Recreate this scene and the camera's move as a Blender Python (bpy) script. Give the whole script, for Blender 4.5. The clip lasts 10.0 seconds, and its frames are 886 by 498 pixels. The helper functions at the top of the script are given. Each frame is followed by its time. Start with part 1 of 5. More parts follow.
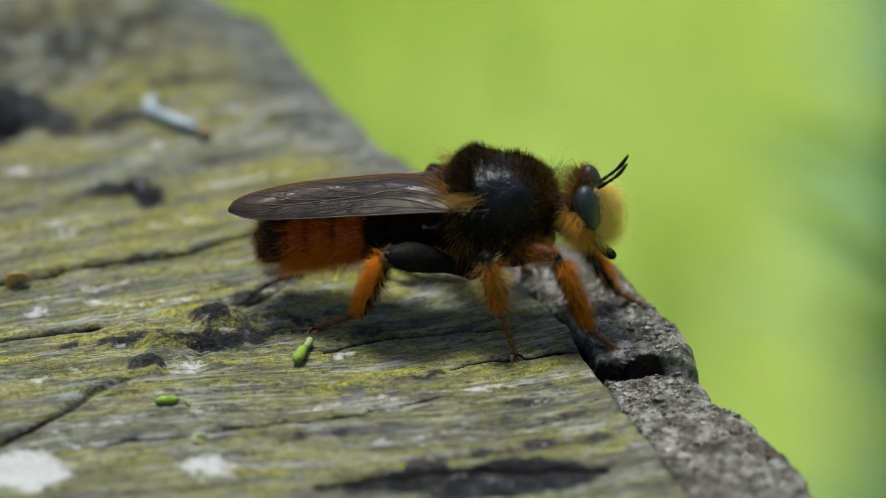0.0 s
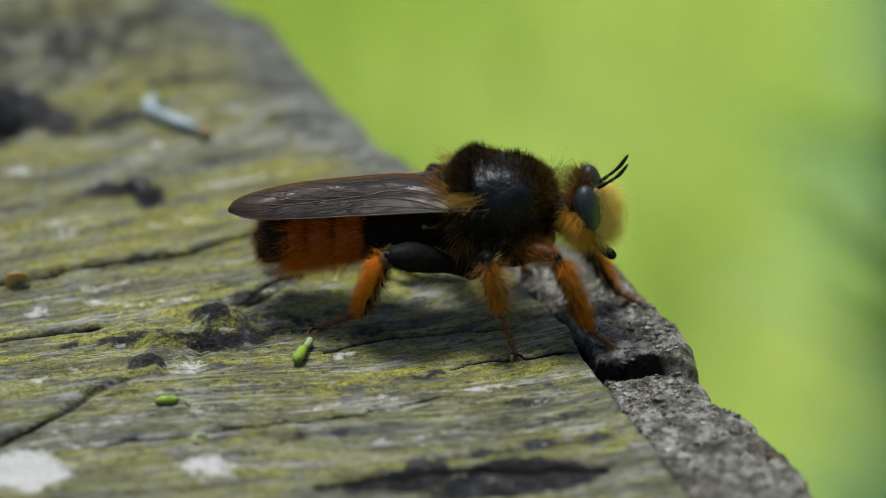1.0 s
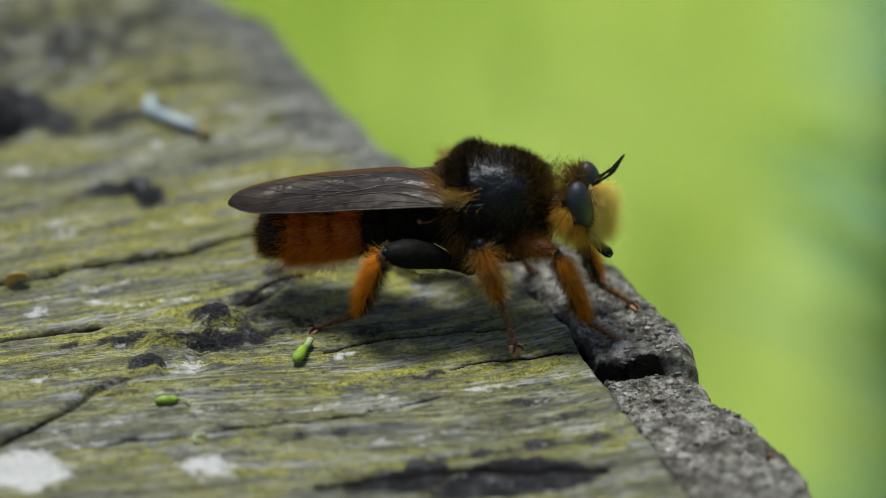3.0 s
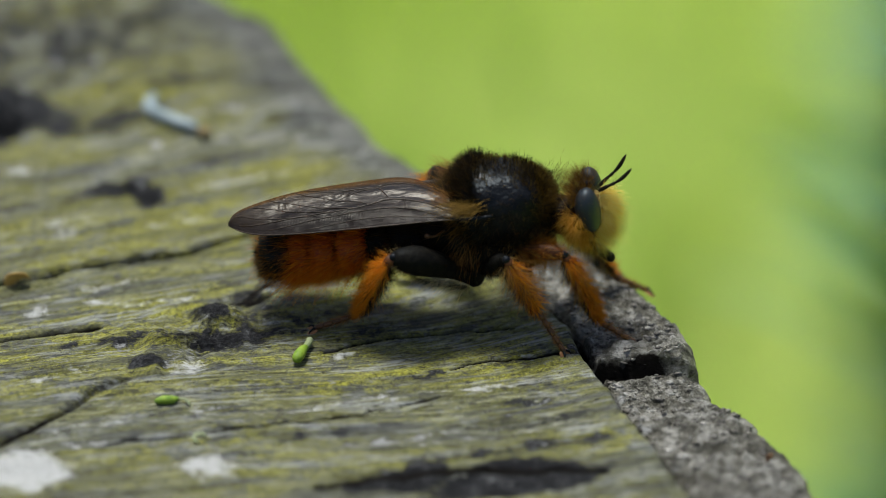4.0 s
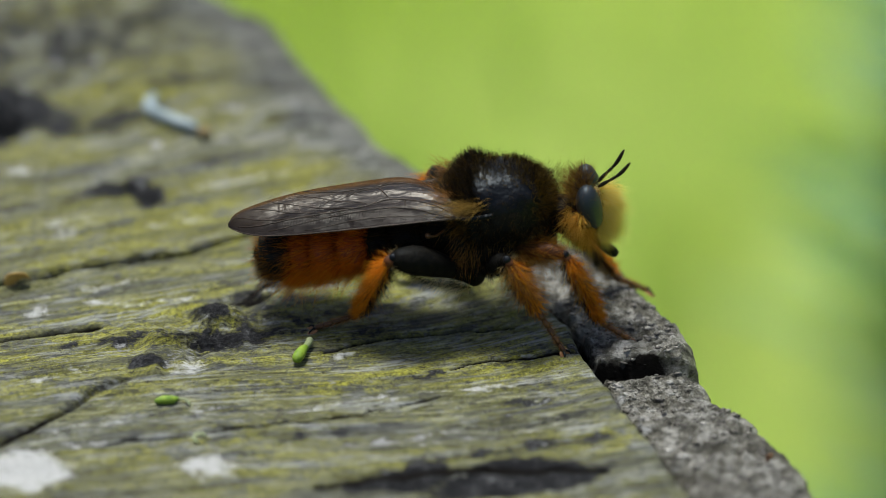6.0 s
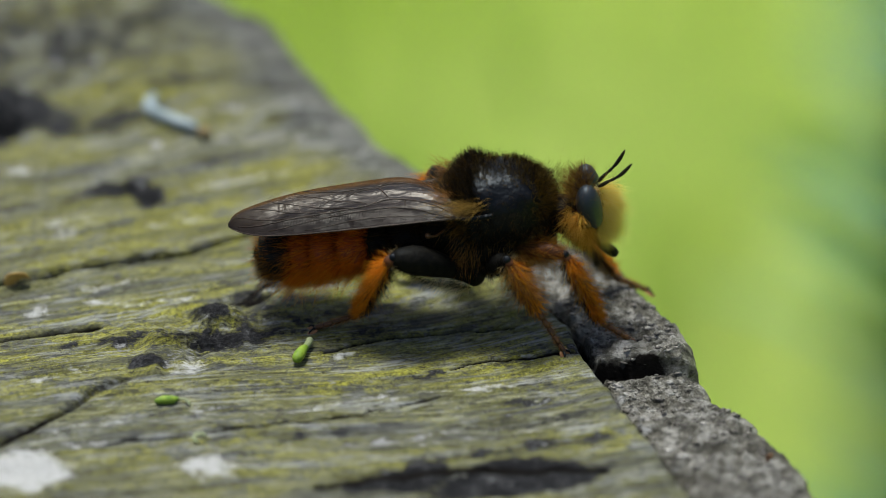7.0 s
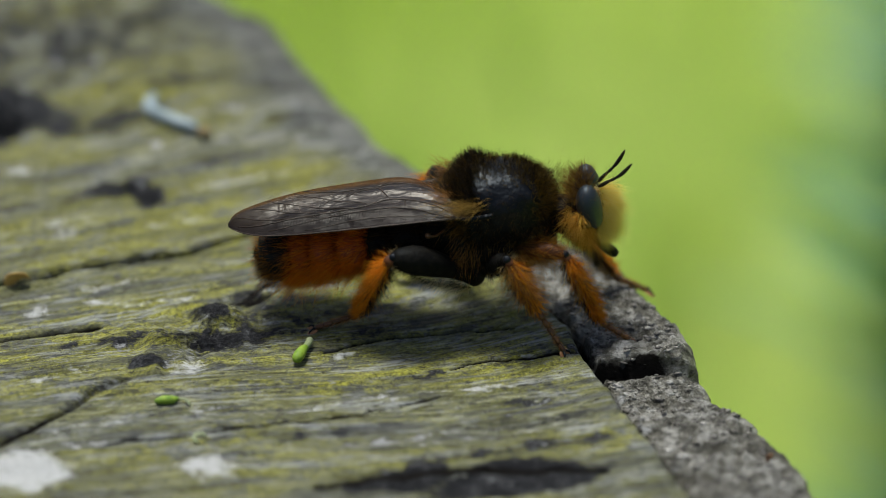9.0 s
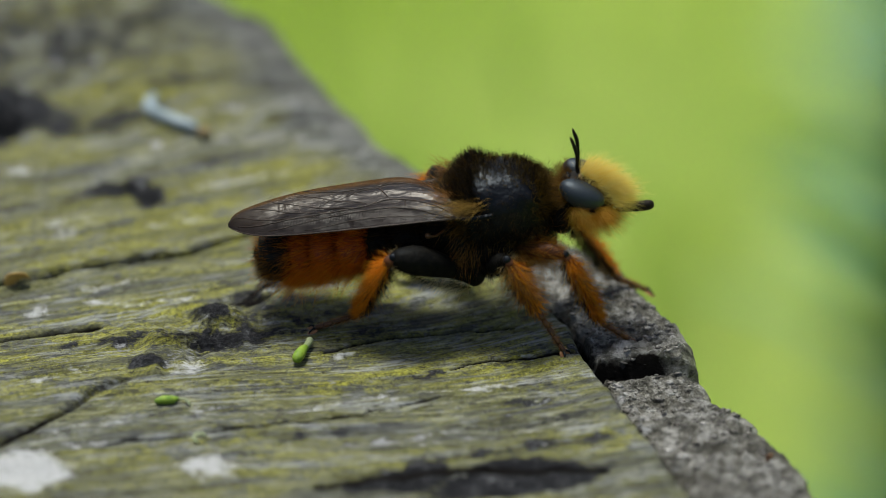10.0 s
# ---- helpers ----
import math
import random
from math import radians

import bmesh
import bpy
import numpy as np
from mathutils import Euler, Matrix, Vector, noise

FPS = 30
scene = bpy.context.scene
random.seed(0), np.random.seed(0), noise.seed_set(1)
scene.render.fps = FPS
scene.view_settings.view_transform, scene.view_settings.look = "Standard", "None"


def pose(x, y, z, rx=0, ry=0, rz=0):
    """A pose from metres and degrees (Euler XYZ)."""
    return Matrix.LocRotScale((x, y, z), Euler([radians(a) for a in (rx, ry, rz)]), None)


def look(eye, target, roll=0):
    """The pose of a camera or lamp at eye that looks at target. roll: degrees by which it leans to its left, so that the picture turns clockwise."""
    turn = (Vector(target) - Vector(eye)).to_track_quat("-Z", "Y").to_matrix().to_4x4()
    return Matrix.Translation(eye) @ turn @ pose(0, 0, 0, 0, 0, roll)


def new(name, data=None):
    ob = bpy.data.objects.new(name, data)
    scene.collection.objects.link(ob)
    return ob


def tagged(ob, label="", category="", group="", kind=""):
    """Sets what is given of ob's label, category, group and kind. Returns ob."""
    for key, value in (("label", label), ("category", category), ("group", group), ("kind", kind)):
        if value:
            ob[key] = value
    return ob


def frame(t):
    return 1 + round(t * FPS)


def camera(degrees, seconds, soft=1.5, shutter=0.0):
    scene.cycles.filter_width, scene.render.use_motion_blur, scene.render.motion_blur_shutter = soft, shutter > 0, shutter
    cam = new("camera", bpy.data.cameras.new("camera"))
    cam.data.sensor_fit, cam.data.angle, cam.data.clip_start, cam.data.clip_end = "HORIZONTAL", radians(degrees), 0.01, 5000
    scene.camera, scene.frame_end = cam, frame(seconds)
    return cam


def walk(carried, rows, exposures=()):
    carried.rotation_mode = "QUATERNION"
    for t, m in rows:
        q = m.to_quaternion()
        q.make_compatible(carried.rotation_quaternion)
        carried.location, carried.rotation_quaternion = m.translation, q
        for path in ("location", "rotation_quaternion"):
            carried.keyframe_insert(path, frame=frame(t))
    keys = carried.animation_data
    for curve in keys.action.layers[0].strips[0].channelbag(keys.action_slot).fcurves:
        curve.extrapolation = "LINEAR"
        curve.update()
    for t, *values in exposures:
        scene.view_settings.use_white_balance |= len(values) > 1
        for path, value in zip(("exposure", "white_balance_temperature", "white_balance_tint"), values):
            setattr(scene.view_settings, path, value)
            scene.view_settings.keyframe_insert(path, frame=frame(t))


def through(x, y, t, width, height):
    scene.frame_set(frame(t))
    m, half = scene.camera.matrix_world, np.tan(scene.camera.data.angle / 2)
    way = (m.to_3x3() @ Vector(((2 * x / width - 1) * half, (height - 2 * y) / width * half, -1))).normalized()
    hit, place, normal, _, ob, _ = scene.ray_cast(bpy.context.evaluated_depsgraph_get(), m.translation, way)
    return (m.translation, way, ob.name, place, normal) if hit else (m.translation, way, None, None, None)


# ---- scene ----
# A robber fly on the weathered end of a timber beam over a meadow. Lengths below are in millimetres.
MM = 0.001

# ---- camera ----
EYE = Vector((0, -259.8, 150.0)) * MM
cam = camera(10.0, 10.0, soft=0.9, shutter=0.5)
cam.data.dof.use_dof = True
cam.data.dof.focus_distance = 0.2894
cam.data.dof.aperture_fstop = 19.5
cam.data.dof.aperture_blades = 0
STAND = look(EYE, (0, 0, 0))
walk(cam, [(0.0, STAND), (10.0, STAND)],
     exposures=[(0.0, 0.50), (0.5, 0.38), (1.6, 0.38), (2.6, 0.42), (3.9, 0.38), (5.5, 0.47), (7.0, 0.43), (10.0, 0.32)])

# ---- light ----
SUN_AT = Vector((-0.16, 0.22, 0.96)).normalized()
world = bpy.data.worlds.new("world")
scene.world = world
world.use_nodes = True
sky = world.node_tree.nodes.new("ShaderNodeTexSky")
sky.sky_type = "NISHITA"
sky.sun_disc = False
sky.sun_elevation = math.asin(SUN_AT.z)
sky.sun_rotation = math.atan2(SUN_AT.x, SUN_AT.y)
sky.air_density = 1.05
sky.dust_density = 3.8
sky.ozone_density = 1.0
world.node_tree.nodes["Background"].inputs[1].default_value = 0.078
world.node_tree.links.new(sky.outputs[0], world.node_tree.nodes["Background"].inputs[0])
sun = new("sun", bpy.data.lights.new("sun", "SUN"))
sun.data.energy = 3.5
sun.data.angle = radians(16)
sun.data.color = (1.0, 0.985, 0.88)
sun.matrix_world = look(SUN_AT * 5, (0, 0, 0))


# ---- materials ----
class Nodes:
    """A material with short calls for its nodes."""

    def __init__(self, name):
        self.mat = bpy.data.materials.new(name)
        self.mat.use_nodes = True
        self.tree = self.mat.node_tree
        self.bsdf = self.tree.nodes["Principled BSDF"]
        self.out = self.tree.nodes["Material Output"]

    def add(self, kind, operation=""):
        n = self.tree.nodes.new(kind)
        if operation:
            n.operation = operation
        return n

    def link(self, a, b):
        self.tree.links.new(a, b)

    def put(self, socket, value):
        if isinstance(value, bpy.types.NodeSocket):
            self.link(value, socket)
        elif value is not None:
            socket.default_value = (*value, 1.0) if isinstance(value, tuple) and len(value) == 3 and socket.type == "RGBA" else value

    def attr(self, name):
        n = self.add("ShaderNodeAttribute")
        n.attribute_name = name
        return n

    def noise(self, coord, scale, detail=4.0, rough=0.55, distort=0.0):
        n = self.add("ShaderNodeTexNoise")
        if coord is not None:
            self.link(coord, n.inputs["Vector"])
        n.inputs["Scale"].default_value, n.inputs["Detail"].default_value = scale, detail
        n.inputs["Roughness"].default_value, n.inputs["Distortion"].default_value = rough, distort
        return n.outputs["Fac"]

    def ramp(self, fac, stops):
        n = self.add("ShaderNodeValToRGB")
        e = n.color_ramp.elements
        while len(e) < len(stops):
            e.new(0.5)
        for el, (p, c) in zip(e, stops):
            el.position, el.color = p, (c, c, c, 1.0) if isinstance(c, (int, float)) else (*c, 1.0)
        self.link(fac, n.inputs["Fac"])
        return n.outputs["Color"]

    def math(self, op, a, b=None, clamp=False):
        n = self.add("ShaderNodeMath", op)
        n.use_clamp = clamp
        self.put(n.inputs[0], a)
        if b is not None:
            self.put(n.inputs[1], b)
        return n.outputs[0]

    def mix(self, fac, a, b, blend="MIX"):
        n = self.add("ShaderNodeMix")
        n.data_type, n.blend_type = "RGBA", blend
        self.put(n.inputs[0], fac)
        self.put(n.inputs[6], a)
        self.put(n.inputs[7], b)
        return n.outputs[2]

    def scaled(self, coord, x, y, z):
        n = self.add("ShaderNodeMapping")
        n.inputs["Scale"].default_value = (x, y, z)
        self.link(coord, n.inputs["Vector"])
        return n.outputs[0]

    def here(self):
        return self.add("ShaderNodeTexCoord").outputs["Object"]

    def bump(self, height, strength, distance):
        n = self.add("ShaderNodeBump")
        n.inputs["Strength"].default_value, n.inputs["Distance"].default_value = strength, distance
        self.link(height, n.inputs["Height"])
        self.link(n.outputs[0], self.bsdf.inputs["Normal"])

    def set(self, **values):
        for k, v in values.items():
            self.put(self.bsdf.inputs[k.replace("_", " ")], v)
        return self


def wood_material():
    m = Nodes("weathered_wood")
    grain = m.attr("grain").outputs["Vector"]
    at = m.here()
    streak = m.noise(m.scaled(grain, 0.10, 0.9, 1.0), 1.0, 6.0, 0.62, 0.6)
    fibre = m.noise(m.scaled(grain, 0.9, 4.2, 1.0), 1.0, 5.0, 0.62, 0.5)
    patch = m.noise(m.scaled(grain, 0.13, 0.40, 1.0), 1.0, 6.0, 0.62, 0.5)
    mottle = m.noise(at, 480.0, 6.0, 0.62, 0.4)
    speck = m.noise(at, 2600.0, 5.0, 0.68)
    grit = m.noise(at, 7000.0, 3.0, 0.6)
    bands = m.noise(m.scaled(grain, 0.10, 0.75, 1.0), 1.0, 6.0, 0.6, 0.8)
    bleach = m.noise(m.scaled(grain, 0.30, 1.10, 1.0), 1.0, 7.0, 0.65, 0.6)
    hair_line = m.noise(m.scaled(grain, 0.05, 1.5, 1.0), 1.0, 3.0, 0.5, 0.3)
    base = m.ramp(streak, [(0.32, (0.022, 0.025, 0.022)), (0.50, (0.076, 0.083, 0.072)), (0.68, (0.180, 0.190, 0.165))])
    base = m.mix(m.ramp(bleach, [(0.50, 0.0), (0.63, 0.9)]), base, (0.31, 0.33, 0.31))
    base = m.mix(0.85, base, m.ramp(fibre, [(0.32, 0.15), (0.51, 0.95), (0.70, 1.7)]), "MULTIPLY")
    tint = m.math("ADD", patch, m.math("ADD", m.math("MULTIPLY", m.math("SUBTRACT", mottle, 0.5), 0.8), m.math("ADD", m.math("MULTIPLY", m.math("SUBTRACT", grit, 0.5), 0.12), m.math("MULTIPLY", m.math("SUBTRACT", speck, 0.5), 0.55))))
    # mask of moss, which also carries shade painted below the fly
    moss_shade_at = m.math("MULTIPLY", m.attr("moss").outputs["Fac"], m.ramp(tint, [(0.31, 0.0), (0.47, 1.0)]))
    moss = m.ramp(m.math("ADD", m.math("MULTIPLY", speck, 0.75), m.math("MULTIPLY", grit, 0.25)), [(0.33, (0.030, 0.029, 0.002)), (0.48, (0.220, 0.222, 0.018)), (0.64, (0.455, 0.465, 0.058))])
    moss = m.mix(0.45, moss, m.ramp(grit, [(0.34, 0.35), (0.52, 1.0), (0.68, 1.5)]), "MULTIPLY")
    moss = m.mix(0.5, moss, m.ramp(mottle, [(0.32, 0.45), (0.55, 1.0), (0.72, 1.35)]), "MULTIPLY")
    col = m.mix(m.math("MULTIPLY", moss_shade_at, 0.88), base, moss)
    col = m.mix(0.25, col, m.ramp(fibre, [(0.34, 0.35), (0.50, 1.0), (0.66, 1.4)]), "MULTIPLY")
    worn = m.noise(m.scaled(grain, 0.11, 0.95, 2.0), 1.3, 7.0, 0.66, 0.8)
    col = m.mix(m.math("MULTIPLY", m.ramp(m.math("ADD", worn, m.math("MULTIPLY", m.math("SUBTRACT", fibre, 0.5), 0.25)), [(0.53, 0.0), (0.64, 0.70)]), m.math("SUBTRACT", 1.0, m.attr("broken").outputs["Fac"])), col, m.mix(speck, (0.16, 0.18, 0.19), (0.47, 0.50, 0.52)))
    grey_band = m.math("MULTIPLY", m.ramp(m.math("ADD", bands, m.math("MULTIPLY", m.math("SUBTRACT", speck, 0.5), 0.3)), [(0.50, 0.0), (0.61, 0.9)]), m.ramp(mottle, [(0.3, 0.4), (0.6, 1.0)]))
    col = m.mix(grey_band, col, m.mix(speck, (0.022, 0.026, 0.031), (0.075, 0.082, 0.090)))
    lines = m.ramp(m.math("ABSOLUTE", m.math("SUBTRACT", hair_line, 0.5)), [(0.0, 0.75), (0.012, 0.0)])
    col = m.mix(lines, col, (0.016, 0.015, 0.013))
    pit = m.noise(m.scaled(grain, 0.9, 2.4, 1.0), 1.6, 5.0, 0.7, 0.5)
    col = m.mix(m.ramp(pit, [(0.36, 0.85), (0.44, 0.0)]), col, (0.014, 0.014, 0.010))
    fleck = m.noise(m.scaled(grain, 0.7, 3.0, 1.0), 2.2, 4.0, 0.65, 0.4)
    col = m.mix(m.ramp(fleck, [(0.62, 0.0), (0.70, 0.6)]), col, (0.34, 0.35, 0.31))
    end = m.attr("broken").outputs["Fac"]
    crumb = m.noise(at, 800.0, 9.0, 0.72)
    chips = m.add("ShaderNodeTexVoronoi")
    m.link(at, chips.inputs["Vector"])
    chips.inputs["Scale"].default_value = 1700.0
    chip = m.math("MULTIPLY", chips.outputs["Color"], 1.0)
    endcol = m.ramp(m.math("ADD", m.math("MULTIPLY", crumb, 0.86), m.math("MULTIPLY", chip, 0.14)), [(0.32, (0.014, 0.014, 0.011)), (0.40, (0.085, 0.083, 0.068)), (0.49, (0.22, 0.218, 0.186)), (0.60, (0.60, 0.60, 0.57))])
    grains = m.noise(at, 1900.0, 4.0, 0.7, 0.3)
    endcol = m.mix(m.ramp(grains, [(0.32, 0.95), (0.41, 0.0)]), endcol, (0.010, 0.009, 0.006))
    endcol = m.mix(m.ramp(grains, [(0.60, 0.0), (0.68, 0.85)]), endcol, (0.50, 0.50, 0.46))
    endcol = m.mix(m.ramp(m.noise(at, 330.0, 4.0, 0.6), [(0.48, 0.0), (0.62, 0.4)]), endcol, (0.075, 0.070, 0.042))
    col = m.mix(end, col, endcol)
    loose = m.math("ADD", m.math("MULTIPLY", m.math("SUBTRACT", speck, 0.5), 1.0), m.math("ADD", m.math("MULTIPLY", m.math("SUBTRACT", mottle, 0.5), 2.3), m.math("MULTIPLY", m.math("SUBTRACT", fibre, 0.5), 0.8)))
    dark = m.ramp(m.math("ADD", m.attr("dark").outputs["Fac"], loose), [(0.32, 0.0), (0.60, 1.0)])
    col = m.mix(dark, col, m.ramp(m.math("ADD", m.math("MULTIPLY", speck, 0.5), m.math("MULTIPLY", mottle, 0.5)), [(0.38, (0.004, 0.0045, 0.006)), (0.52, (0.018, 0.019, 0.022)), (0.64, (0.070, 0.074, 0.080))]))
    pale = m.ramp(m.math("ADD", m.attr("pale").outputs["Fac"], loose), [(0.38, 0.0), (0.82, 0.95)])
    col = m.mix(pale, col, m.mix(speck, (0.30, 0.32, 0.33), (0.66, 0.68, 0.70)))
    # near black in cracks, ledge and broken step: shade put into the colour
    crack_shade = m.ramp(m.math("ADD", m.attr("crack").outputs["Fac"], m.math("MULTIPLY", m.math("SUBTRACT", speck, 0.5), 0.4)), [(0.10, 0.0), (0.42, 1.0)])
    col = m.mix(crack_shade, col, (0.007, 0.006, 0.005))
    m.set(Base_Color=col, Roughness=m.ramp(fibre, [(0.3, 0.9), (0.7, 0.55)]), Specular_IOR_Level=m.mix(m.math("MAXIMUM", dark, crack_shade), (0.4, 0.4, 0.4), (0.10, 0.10, 0.10)))
    h = m.math("ADD", m.math("MULTIPLY", fibre, 0.5), m.math("ADD", m.math("MULTIPLY", speck, 0.7), m.math("MULTIPLY", m.math("MULTIPLY", m.math("ADD", crumb, m.math("MULTIPLY", grains, 0.8)), end), 3.2)))
    m.bump(h, 1.0, 0.0005)
    return m.mat


def plain_material(name, dark, light, rough, scale=900.0, spec=0.5, bump=0.0, coat=0.0, gloss_tint=(1.0, 1.0, 1.0)):
    m = Nodes(name)
    n = m.noise(m.here(), scale, 4.0, 0.6)
    m.set(Base_Color=m.mix(m.ramp(n, [(0.35, 0.0), (0.65, 1.0)]), dark, light), Roughness=rough, Specular_IOR_Level=spec, Coat_Weight=coat, Specular_Tint=gloss_tint)
    if bump:
        m.bump(n, 0.6, bump)
    return m.mat


def hair_material(name, dark, light, through=0.35, gloss=0.13):
    """Hair: each strand its own shade, part of the light passing through it."""
    m = Nodes(name)
    rnd = m.add("ShaderNodeNewGeometry").outputs["Random Per Island"]
    col = m.mix(rnd, dark, light)
    m.set(Base_Color=col, Roughness=0.45, Specular_IOR_Level=gloss)
    tr = m.add("ShaderNodeBsdfTranslucent")
    m.link(col, tr.inputs["Color"])
    mixed = m.add("ShaderNodeMixShader")
    mixed.inputs[0].default_value = through
    m.link(m.bsdf.outputs[0], mixed.inputs[1])
    m.link(tr.outputs[0], mixed.inputs[2])
    m.link(mixed.outputs[0], m.out.inputs[0])
    return m.mat


def wing_material():
    """Smoky membrane: dark along the front edge, crinkled and glossy in the middle, brown and clear along the hind edge, with rows of fine rungs along the strong veins."""
    m = Nodes("wing_membrane")
    at = m.here()
    across, along = m.attr("across").outputs["Fac"], m.attr("along").outputs["Fac"]
    n = m.noise(m.scaled(at, 300.0, 500.0, 300.0), 1.0, 4.0, 0.6)
    billow = m.noise(m.scaled(at, 420.0, 640.0, 300.0), 1.0, 2.0, 0.5, 1.6)
    crease = m.noise(m.scaled(at, 900.0, 2400.0, 300.0), 1.0, 3.0, 0.55, 0.8)
    rungs = m.math("SINE", m.math("MULTIPLY", along, 520.0))
    row = m.math("MAXIMUM", m.math("MULTIPLY", m.ramp(across, [(0.36, 0.0), (0.40, 1.0), (0.44, 1.0), (0.48, 0.0)]), m.ramp(along, [(0.30, 1.0), (0.36, 0.0)])),
                 m.math("MULTIPLY", m.ramp(across, [(0.17, 0.0), (0.21, 1.0), (0.26, 1.0), (0.30, 0.0)]), m.ramp(along, [(0.24, 0.0), (0.32, 1.0), (0.76, 1.0), (0.85, 0.0)])))
    col = m.mix(m.ramp(n, [(0.35, 0.0), (0.65, 1.0)]), (0.008, 0.007, 0.0075), (0.022, 0.018, 0.018))
    hind = m.ramp(across, [(0.86, 0.0), (0.95, 1.0)])
    col = m.mix(m.math("MULTIPLY", hind, 0.8), col, (0.10, 0.050, 0.016))
    gloss = m.math("MULTIPLY", m.ramp(across, [(0.12, 0.08), (0.40, 0.32), (0.55, 0.85), (0.84, 0.85), (0.93, 0.22)]), m.ramp(along, [(0.20, 1.0), (0.45, 0.50), (0.85, 0.34)]))
    m.set(Base_Color=col, Roughness=m.ramp(n, [(0.38, 0.26), (0.62, 0.38)]), Specular_IOR_Level=gloss)
    m.bump(m.math("ADD", m.math("MULTIPLY", billow, 1.1), m.math("ADD", m.math("MULTIPLY", crease, 0.6), m.math("MULTIPLY", m.math("MULTIPLY", rungs, row), 0.025))), 0.75, 0.00016)
    clear = m.add("ShaderNodeBsdfTransparent")
    clear.inputs[0].default_value = (0.66, 0.52, 0.36, 1)
    open_part = m.ramp(across, [(0.10, 0.12), (0.30, 0.34), (0.62, 0.42), (0.86, 0.42), (0.94, 0.55)])
    open_part = m.math("MULTIPLY", open_part, m.ramp(along, [(0.25, 1.0), (0.75, 0.85)]))
    mixed = m.add("ShaderNodeMixShader")
    m.link(open_part, mixed.inputs[0])
    m.link(m.bsdf.outputs[0], mixed.inputs[1])
    m.link(clear.outputs[0], mixed.inputs[2])
    m.link(mixed.outputs[0], m.out.inputs[0])
    return m.mat


def leaf_material(name, dark, light, scale=30.0, through=0.45):
    m = Nodes(name)
    n = m.noise(m.here(), scale, 3.0, 0.55)
    rnd = m.add("ShaderNodeNewGeometry").outputs["Random Per Island"]
    col = m.mix(m.math("MULTIPLY", m.math("ADD", n, rnd), 0.5), dark, light)
    m.set(Base_Color=col, Roughness=0.5, Specular_IOR_Level=0.3)
    tr = m.add("ShaderNodeBsdfTranslucent")
    m.link(col, tr.inputs["Color"])
    mixed = m.add("ShaderNodeMixShader")
    mixed.inputs[0].default_value = through
    m.link(m.bsdf.outputs[0], mixed.inputs[1])
    m.link(tr.outputs[0], mixed.inputs[2])
    m.link(mixed.outputs[0], m.out.inputs[0])
    return m.mat


def meadow_material():
    m = Nodes("meadow_ground")
    at = m.here()
    n = m.noise(at, 13.0, 3.0, 0.5)
    k = m.noise(at, 60.0, 4.0, 0.6)
    col = m.mix(m.ramp(n, [(0.40, 0.0), (0.60, 1.0)]), (0.23, 0.36, 0.035), (0.47, 0.58, 0.175))
    col = m.mix(0.4, col, m.ramp(k, [(0.3, 0.6), (0.7, 1.3)]), "MULTIPLY")
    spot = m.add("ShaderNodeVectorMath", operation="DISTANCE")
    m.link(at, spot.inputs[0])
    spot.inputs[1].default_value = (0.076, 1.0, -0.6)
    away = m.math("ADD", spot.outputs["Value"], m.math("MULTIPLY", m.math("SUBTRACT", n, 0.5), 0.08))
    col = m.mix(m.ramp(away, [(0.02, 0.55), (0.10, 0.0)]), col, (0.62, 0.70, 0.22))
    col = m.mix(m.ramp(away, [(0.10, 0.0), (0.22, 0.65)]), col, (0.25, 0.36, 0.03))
    m.set(Base_Color=col, Roughness=0.9, Specular_IOR_Level=0.1)
    return m.mat


WOOD = wood_material()
CUTICLE = plain_material("black_cuticle", (0.002, 0.0025, 0.004), (0.006, 0.006, 0.007), 0.40, 1100.0, 0.20, 0.00034, 0.03, (0.70, 0.84, 1.0))
THIGH = plain_material("black_thigh", (0.004, 0.004, 0.004), (0.009, 0.008, 0.006), 0.55, 2500.0, 0.07, 0.00016, 0.0, (0.7, 0.85, 1.0))
PAD = plain_material("amber_pad", (0.22, 0.10, 0.04), (0.42, 0.22, 0.10), 0.45, 2600.0, 0.4, 0.00003)
CUTICLE_DULL = plain_material("dull_black_cuticle", (0.006, 0.0055, 0.0045), (0.013, 0.010, 0.007), 0.55, 1500.0, 0.12, 0.00010)
AMBER = plain_material("orange_brown_cuticle", (0.042, 0.017, 0.005), (0.12, 0.050, 0.014), 0.38, 1800.0, 0.5, 0.00004)
RUST = plain_material("rust_cuticle", (0.16, 0.030, 0.006), (0.30, 0.060, 0.010), 0.5, 1500.0, 0.35, 0.00006)
RUST_LEG = plain_material("rust_leg", (0.035, 0.012, 0.004), (0.12, 0.040, 0.010), 0.5, 1500.0, 0.25, 0.00006)
EYE_MAT = plain_material("compound_eye", (0.008, 0.011, 0.015), (0.012, 0.016, 0.020), 0.52, 9000.0, 0.55, 0.00001, 0.0, (0.70, 0.85, 1.0))
FACE = plain_material("dusted_face", (0.06, 0.04, 0.012), (0.16, 0.11, 0.035), 0.7, 2000.0, 0.3)
VEIN = plain_material("wing_vein", (0.012, 0.008, 0.006), (0.040, 0.024, 0.014), 0.4, 2000.0, 0.4)
WING = wing_material()
FUR_BLACK = hair_material("black_hair", (0.003, 0.0026, 0.002), (0.020, 0.014, 0.007), 0.15, 0.07)
FUR_DARKGOLD = hair_material("dark_golden_hair", (0.020, 0.011, 0.003), (0.15, 0.085, 0.016), 0.3)
FUR_BROWN = hair_material("warm_brown_hair", (0.045, 0.022, 0.005), (0.30, 0.16, 0.030), 0.4)
